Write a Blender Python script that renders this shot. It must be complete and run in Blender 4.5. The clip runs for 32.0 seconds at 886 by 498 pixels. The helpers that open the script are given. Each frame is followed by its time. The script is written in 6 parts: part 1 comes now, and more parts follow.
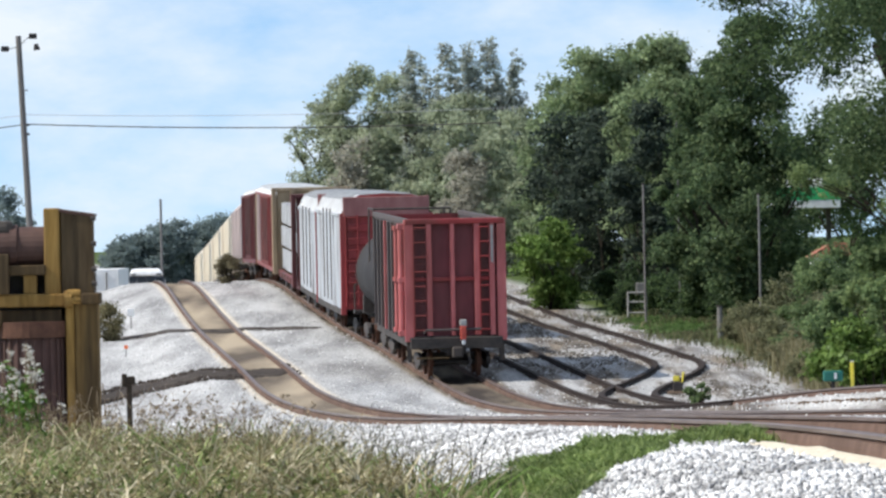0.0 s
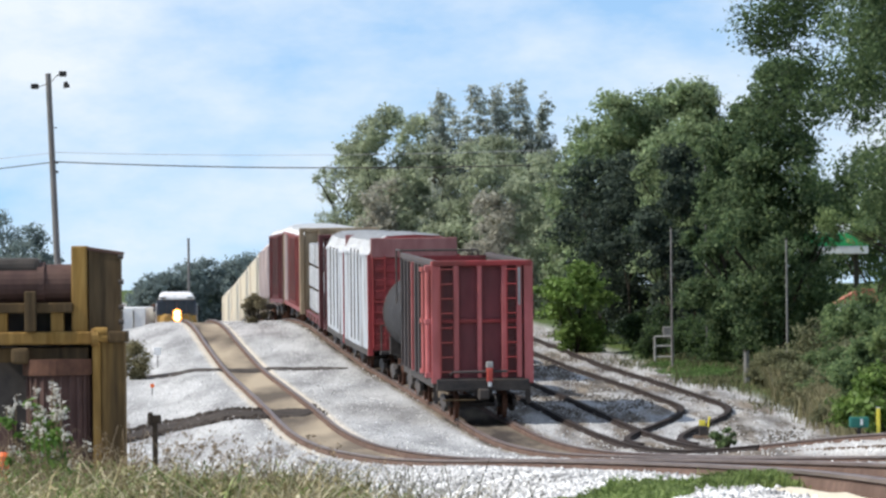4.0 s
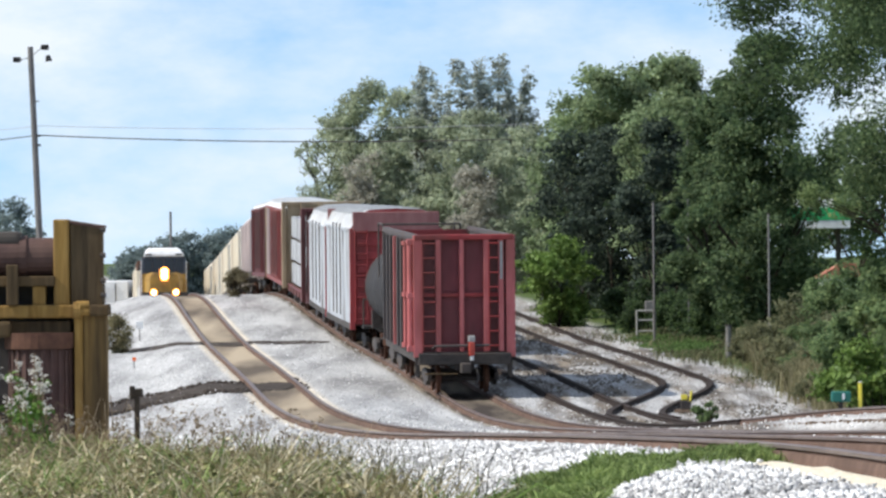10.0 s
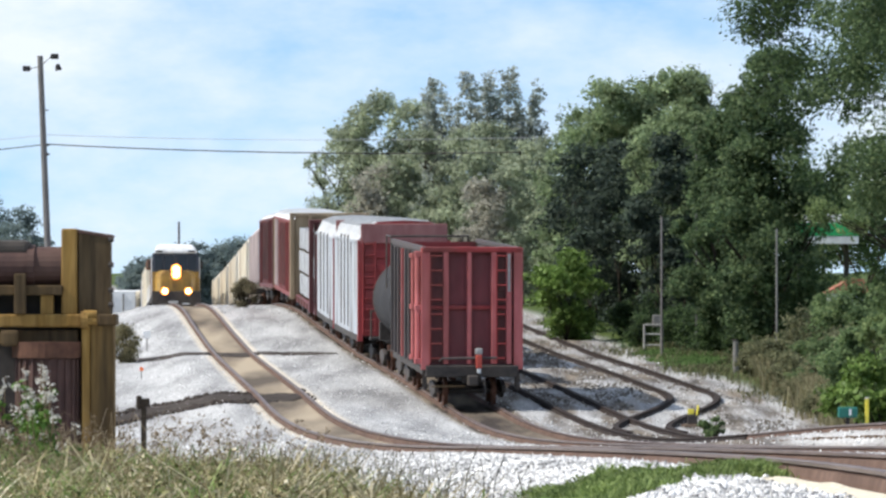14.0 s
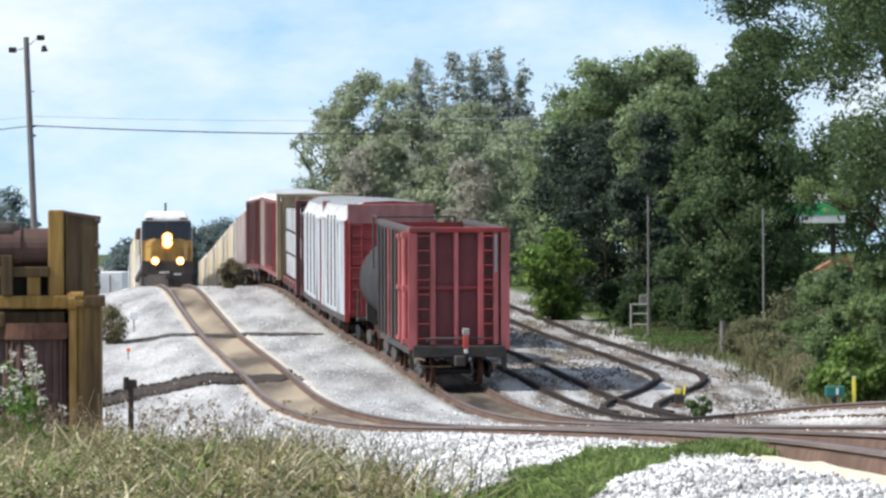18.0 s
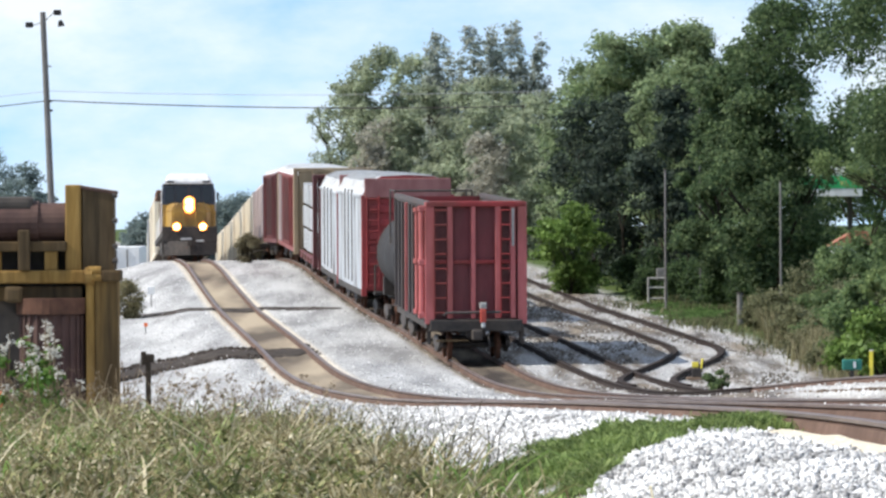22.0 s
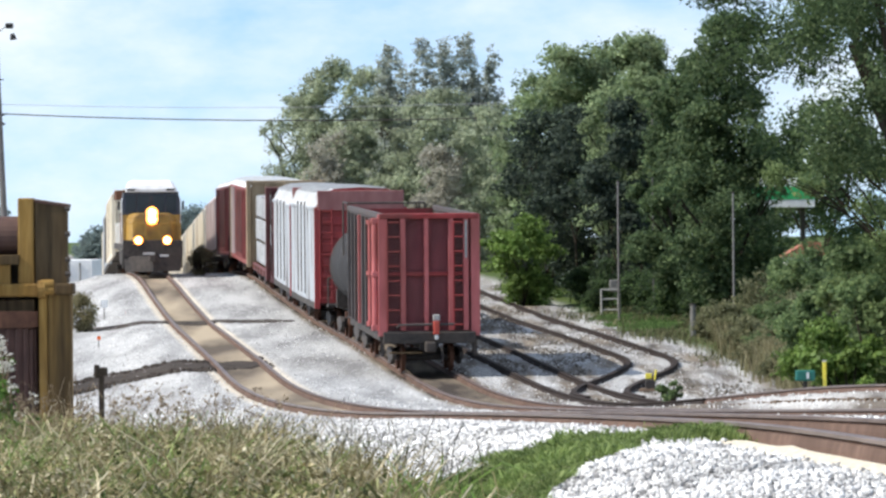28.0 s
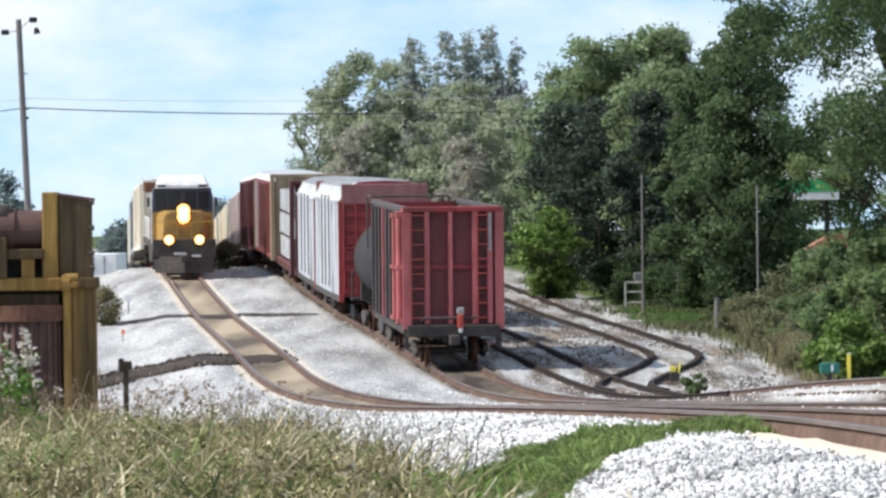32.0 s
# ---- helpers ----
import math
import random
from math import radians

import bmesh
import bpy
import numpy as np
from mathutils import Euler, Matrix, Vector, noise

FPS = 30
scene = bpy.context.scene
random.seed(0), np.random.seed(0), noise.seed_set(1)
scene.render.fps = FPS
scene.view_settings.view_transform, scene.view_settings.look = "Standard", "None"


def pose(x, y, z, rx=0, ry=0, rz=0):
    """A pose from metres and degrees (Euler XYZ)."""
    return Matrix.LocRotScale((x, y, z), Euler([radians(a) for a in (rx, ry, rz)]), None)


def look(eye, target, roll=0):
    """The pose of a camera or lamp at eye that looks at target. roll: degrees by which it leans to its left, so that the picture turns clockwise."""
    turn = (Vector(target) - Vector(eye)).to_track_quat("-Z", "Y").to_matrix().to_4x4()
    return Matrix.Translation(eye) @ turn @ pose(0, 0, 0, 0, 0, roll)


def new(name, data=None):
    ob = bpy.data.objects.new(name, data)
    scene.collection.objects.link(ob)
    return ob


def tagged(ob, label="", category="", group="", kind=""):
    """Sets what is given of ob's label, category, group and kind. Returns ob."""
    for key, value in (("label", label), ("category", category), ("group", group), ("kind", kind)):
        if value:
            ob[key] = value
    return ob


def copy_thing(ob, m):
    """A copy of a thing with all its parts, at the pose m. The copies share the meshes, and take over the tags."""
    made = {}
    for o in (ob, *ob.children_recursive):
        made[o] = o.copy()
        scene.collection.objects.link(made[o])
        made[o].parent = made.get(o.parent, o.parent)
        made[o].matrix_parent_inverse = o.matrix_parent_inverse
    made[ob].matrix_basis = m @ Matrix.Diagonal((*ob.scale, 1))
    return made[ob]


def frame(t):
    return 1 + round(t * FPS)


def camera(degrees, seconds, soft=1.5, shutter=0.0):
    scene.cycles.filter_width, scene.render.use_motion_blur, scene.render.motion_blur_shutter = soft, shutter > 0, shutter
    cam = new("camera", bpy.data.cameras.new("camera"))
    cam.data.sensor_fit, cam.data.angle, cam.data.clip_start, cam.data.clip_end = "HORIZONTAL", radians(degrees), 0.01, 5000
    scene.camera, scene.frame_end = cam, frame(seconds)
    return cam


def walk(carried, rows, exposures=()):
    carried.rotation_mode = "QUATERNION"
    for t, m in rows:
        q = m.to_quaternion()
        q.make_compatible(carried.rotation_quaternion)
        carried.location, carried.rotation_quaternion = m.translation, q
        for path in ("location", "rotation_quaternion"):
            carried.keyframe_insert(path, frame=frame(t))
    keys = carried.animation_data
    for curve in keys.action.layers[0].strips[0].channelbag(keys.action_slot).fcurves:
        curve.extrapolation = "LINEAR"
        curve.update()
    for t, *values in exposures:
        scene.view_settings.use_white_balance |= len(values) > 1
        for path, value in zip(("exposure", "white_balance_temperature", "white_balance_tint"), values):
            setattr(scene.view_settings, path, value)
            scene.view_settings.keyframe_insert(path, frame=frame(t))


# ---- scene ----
# Camera: held by hand on a long lens, turning a little about one standing point.
EYE = 1.7
# seconds, sideways and upward aim at 100 m, lean in degrees
PATH = [
    (0, -0.027, -0.253, -1.20),
    (0.5, 0.189, -0.301, -1.23),
    (1, -0.110, -0.185, -1.20),
    (1.5, -0.107, -0.155, -1.10),
    (2, -0.160, 0.095, -1.10),
    (2.5, -0.031, 0.279, -0.93),
    (3, -0.084, 0.561, -0.98),
    (3.5, -0.247, 0.621, -0.75),
    (5.5, -0.864, 0.358, -0.49),
    (6, -0.589, 0.454, -0.35),
    (6.5, -0.477, 0.167, -0.26),
    (7, -0.213, -0.175, -0.29),
    (7.5, -0.391, 0.023, -0.33),
    (8, -0.552, 0.075, -0.41),
    (8.5, -0.445, 0.054, -0.38),
    (9, -0.387, -0.066, -0.35),
    (9.5, -0.400, -0.065, -0.50),
    (10, -0.209, 0.063, -0.52),
    (10.5, -0.033, 0.056, -0.52),
    (11, -0.163, 0.149, -0.58),
    (11.5, -0.210, -0.254, -0.24),
    (12, -0.146, -0.333, -0.10),
    (12.5, -0.048, -0.339, -0.00),
    (13, -0.000, 0.000, 0.09),
    (13.5, -0.267, 0.260, 0.04),
    (15.5, -0.376, 0.352, -0.14),
    (16, -0.429, 0.392, -0.15),
    (16.5, -0.418, 0.425, -0.17),
    (17, -0.215, 0.413, -0.31),
    (17.5, -0.153, 0.244, -0.18),
    (18, -0.106, -0.082, -0.20),
    (18.5, -0.300, -0.290, -0.36),
    (19, -0.314, -0.368, -0.51),
    (19.5, -0.249, -0.376, -0.46),
    (20, -0.177, -0.155, -0.35),
    (20.5, -0.107, -0.257, -0.30),
    (21, -0.154, -0.294, -0.34),
    (21.5, -0.450, -0.582, -0.30),
    (22, -0.445, -0.593, -0.31),
    (22.5, -0.072, -0.703, -0.34),
    (23, 0.123, -0.927, -0.41),
    (23.5, 0.071, -0.995, -0.41),
    (24, -0.128, -0.778, -0.41),
    (24.5, 0.118, -0.809, -0.37),
    (25, 0.325, -0.349, -0.32),
    (25.5, 0.259, -0.260, -0.27),
    (27.5, 0.378, -0.237, -0.72),
    (28, 0.484, -0.360, -0.49),
    (28.5, 0.152, -0.696, -0.67),
    (29, -0.109, -0.697, -0.67),
    (29.5, 0.007, -0.853, -0.57),
    (30, 0.084, -0.927, -0.46),
    (30.5, 0.079, -0.615, -0.30),
    (31, 0.005, -0.497, -0.33),
    (31.5, -0.049, -0.500, -0.49),
    (32, 0.008, -0.490, -0.60),
]
cam = camera(10.0, 32.0, soft=2.6)
walk(cam, [(t, look((0, 0, EYE), (ax, 100, EYE + az), lean)) for t, ax, az, lean in PATH],
     exposures=[(0, 0.09, 6450, 10), (9, 0.12, 6450, 10), (16, 0.19, 6450, 10), (24, 0.27, 6450, 10), (32, 0.24, 6450, 10)])

# ---- world and sun ----
SUN_EL, SUN_AZ = 44.0, -98.0   # azimuth from +Y, clockwise
world = bpy.data.worlds.new("world")
scene.world = world
world.use_nodes = True


def build_world():
    nt = world.node_tree
    nt.nodes.clear()
    out = nt.nodes.new("ShaderNodeOutputWorld")
    bg = nt.nodes.new("ShaderNodeBackground")
    sky = nt.nodes.new("ShaderNodeTexSky")
    sky.sky_type = "NISHITA"
    sky.sun_disc = False
    sky.sun_elevation = radians(SUN_EL)
    sky.sun_rotation = radians(SUN_AZ)
    sky.dust_density = 0.15
    sky.ozone_density = 2.5
    co = nt.nodes.new("ShaderNodeTexCoord")
    # the low sky stays blue: look a little higher into the sky model
    lift = nt.nodes.new("ShaderNodeVectorMath")
    lift.operation = "ADD"
    lift.inputs[1].default_value = (0, 0, 0.12)
    norm = nt.nodes.new("ShaderNodeVectorMath")
    norm.operation = "NORMALIZE"
    nt.links.new(co.outputs["Generated"], lift.inputs[0])
    nt.links.new(lift.outputs[0], norm.inputs[0])
    nt.links.new(norm.outputs[0], sky.inputs["Vector"])
    # broken cloud
    mp = nt.nodes.new("ShaderNodeMapping")
    mp.inputs["Scale"].default_value = (1.0, 1.0, 2.2)
    mp.inputs["Location"].default_value = (0.31, 0.0, 0.117)
    n1 = nt.nodes.new("ShaderNodeTexNoise")
    n1.inputs["Scale"].default_value = 15.0
    n1.inputs["Detail"].default_value = 7.0
    n1.inputs["Roughness"].default_value = 0.6
    nt.links.new(co.outputs["Generated"], mp.inputs[0])
    nt.links.new(mp.outputs[0], n1.inputs["Vector"])
    ramp = nt.nodes.new("ShaderNodeValToRGB")
    ramp.color_ramp.elements[0].position = 0.36
    ramp.color_ramp.elements[1].position = 0.68
    nt.links.new(n1.outputs["Fac"], ramp.inputs[0])
    mix = nt.nodes.new("ShaderNodeMixRGB")
    mix.inputs[2].default_value = (6.75, 7.35, 7.95, 1)
    nt.links.new(ramp.outputs[0], mix.inputs[0])
    tint = nt.nodes.new("ShaderNodeMixRGB")
    tint.blend_type = "MULTIPLY"
    tint.inputs[0].default_value = 1.0
    tint.inputs[2].default_value = (1.19, 1.28, 1.36, 1)
    nt.links.new(sky.outputs[0], tint.inputs[1])
    nt.links.new(tint.outputs[0], mix.inputs[1])
    nt.links.new(mix.outputs[0], bg.inputs[0])
    bg.inputs[1].default_value = 0.121
    nt.links.new(bg.outputs[0], out.inputs[0])


build_world()
sun = new("sun", bpy.data.lights.new("sun", "SUN"))
sun.data.energy = 5.0
sun.data.angle = radians(0.6)
sun.data.color = (1.0, 0.95, 0.87)
_a, _e = radians(SUN_AZ), radians(SUN_EL)
sun.matrix_world = look((math.sin(_a) * math.cos(_e) * 50, math.cos(_a) * math.cos(_e) * 50, math.sin(_e) * 50), (0, 0, 0))


# ---- materials ----
def surface(name, c1, c2, size=0.3, rough=0.7, metal=0.0, bump=0.15, stain=None, stain_size=2.0, stain_amount=0.4,
            streak=1.0, vary=0.0, emit=None):
    """A painted, stony or wooden surface: fine grain between c1 and c2, larger stains, and a fine relief."""
    m = bpy.data.materials.new(name)
    m.use_nodes = True
    nt = m.node_tree
    b = nt.nodes["Principled BSDF"]
    co = nt.nodes.new("ShaderNodeTexCoord")
    mp = nt.nodes.new("ShaderNodeMapping")
    mp.inputs["Scale"].default_value = (1, 1, 1 / streak)
    nt.links.new(co.outputs["Object"], mp.inputs[0])
    fine = nt.nodes.new("ShaderNodeTexNoise")
    fine.inputs["Scale"].default_value = 1 / size
    fine.inputs["Detail"].default_value = 6
    nt.links.new(mp.outputs[0], fine.inputs["Vector"])
    r1 = nt.nodes.new("ShaderNodeValToRGB")
    r1.color_ramp.elements[0].position, r1.color_ramp.elements[1].position = 0.32, 0.68
    r1.color_ramp.elements[0].color, r1.color_ramp.elements[1].color = (*c1, 1), (*c2, 1)
    nt.links.new(fine.outputs["Fac"], r1.inputs[0])
    last = r1.outputs[0]
    if stain:
        big = nt.nodes.new("ShaderNodeTexNoise")
        big.inputs["Scale"].default_value = 1 / stain_size
        big.inputs["Detail"].default_value = 4
        nt.links.new(mp.outputs[0], big.inputs["Vector"])
        r2 = nt.nodes.new("ShaderNodeValToRGB")
        r2.color_ramp.elements[0].position, r2.color_ramp.elements[1].position = 0.42, 0.66
        r2.color_ramp.elements[0].color = (0, 0, 0, 1)
        r2.color_ramp.elements[1].color = (stain_amount, stain_amount, stain_amount, 1)
        nt.links.new(big.outputs["Fac"], r2.inputs[0])
        mx = nt.nodes.new("ShaderNodeMixRGB")
        mx.inputs[2].default_value = (*stain, 1)
        nt.links.new(r2.outputs[0], mx.inputs[0])
        nt.links.new(last, mx.inputs[1])
        last = mx.outputs[0]
    if vary:
        info = nt.nodes.new("ShaderNodeObjectInfo")
        mr = nt.nodes.new("ShaderNodeMapRange")
        mr.inputs[3].default_value, mr.inputs[4].default_value = 1 - vary, 1 + vary
        nt.links.new(info.outputs["Random"], mr.inputs[0])
        hs = nt.nodes.new("ShaderNodeHueSaturation")
        nt.links.new(mr.outputs[0], hs.inputs["Value"])
        nt.links.new(last, hs.inputs["Color"])
        last = hs.outputs[0]
    nt.links.new(last, b.inputs["Base Color"])
    b.inputs["Roughness"].default_value = rough
    b.inputs["Metallic"].default_value = metal
    b.inputs["Specular IOR Level"].default_value = 0.1 if rough >= 0.85 else 0.5
    if bump:
        bp = nt.nodes.new("ShaderNodeBump")
        bp.inputs["Strength"].default_value = bump
        bp.inputs["Distance"].default_value = size * 0.2
        nt.links.new(fine.outputs["Fac"], bp.inputs["Height"])
        nt.links.new(bp.outputs[0], b.inputs["Normal"])
    return m


def foliage(name, c1, c2, c3, rough=0.5, thin=0.35):
    """Leaves: each one has its own tone; a little light passes through."""
    m = bpy.data.materials.new(name)
    m.use_nodes = True
    nt = m.node_tree
    b = nt.nodes["Principled BSDF"]
    out = nt.nodes["Material Output"]
    geo = nt.nodes.new("ShaderNodeNewGeometry")
    r = nt.nodes.new("ShaderNodeValToRGB")
    r.color_ramp.elements[0].color, r.color_ramp.elements[1].color = (*c1, 1), (*c3, 1)
    e = r.color_ramp.elements.new(0.6)
    e.color = (*c2, 1)
    nt.links.new(geo.outputs["Random Per Island"], r.inputs[0])
    co = nt.nodes.new("ShaderNodeTexCoord")
    nz = nt.nodes.new("ShaderNodeTexNoise")
    nz.inputs["Scale"].default_value = 0.7
    nz.inputs["Detail"].default_value = 3
    nt.links.new(co.outputs["Object"], nz.inputs["Vector"])
    mr = nt.nodes.new("ShaderNodeMapRange")
    mr.inputs[1].default_value, mr.inputs[2].default_value = 0.3, 0.7
    mr.inputs[3].default_value, mr.inputs[4].default_value = 0.62, 1.4
    nt.links.new(nz.outputs["Fac"], mr.inputs[0])
    hs = nt.nodes.new("ShaderNodeHueSaturation")
    nt.links.new(mr.outputs[0], hs.inputs["Value"])
    nt.links.new(r.outputs[0], hs.inputs["Color"])
    nt.links.new(hs.outputs[0], b.inputs["Base Color"])
    b.inputs["Roughness"].default_value = rough
    b.inputs["Specular IOR Level"].default_value = 0.18
    tr = nt.nodes.new("ShaderNodeBsdfTranslucent")
    nt.links.new(hs.outputs[0], tr.inputs["Color"])
    mx = nt.nodes.new("ShaderNodeMixShader")
    mx.inputs[0].default_value = thin
    nt.links.new(b.outputs[0], mx.inputs[1])
    nt.links.new(tr.outputs[0], mx.inputs[2])
    nt.links.new(mx.outputs[0], out.inputs["Surface"])
    return m


def glow(name, colour, strength):
    m = bpy.data.materials.new(name)
    m.use_nodes = True
    b = m.node_tree.nodes["Principled BSDF"]
    b.inputs["Base Color"].default_value = (*colour, 1)
    b.inputs["Emission Color"].default_value = (*colour, 1)
    b.inputs["Emission Strength"].default_value = strength
    return m


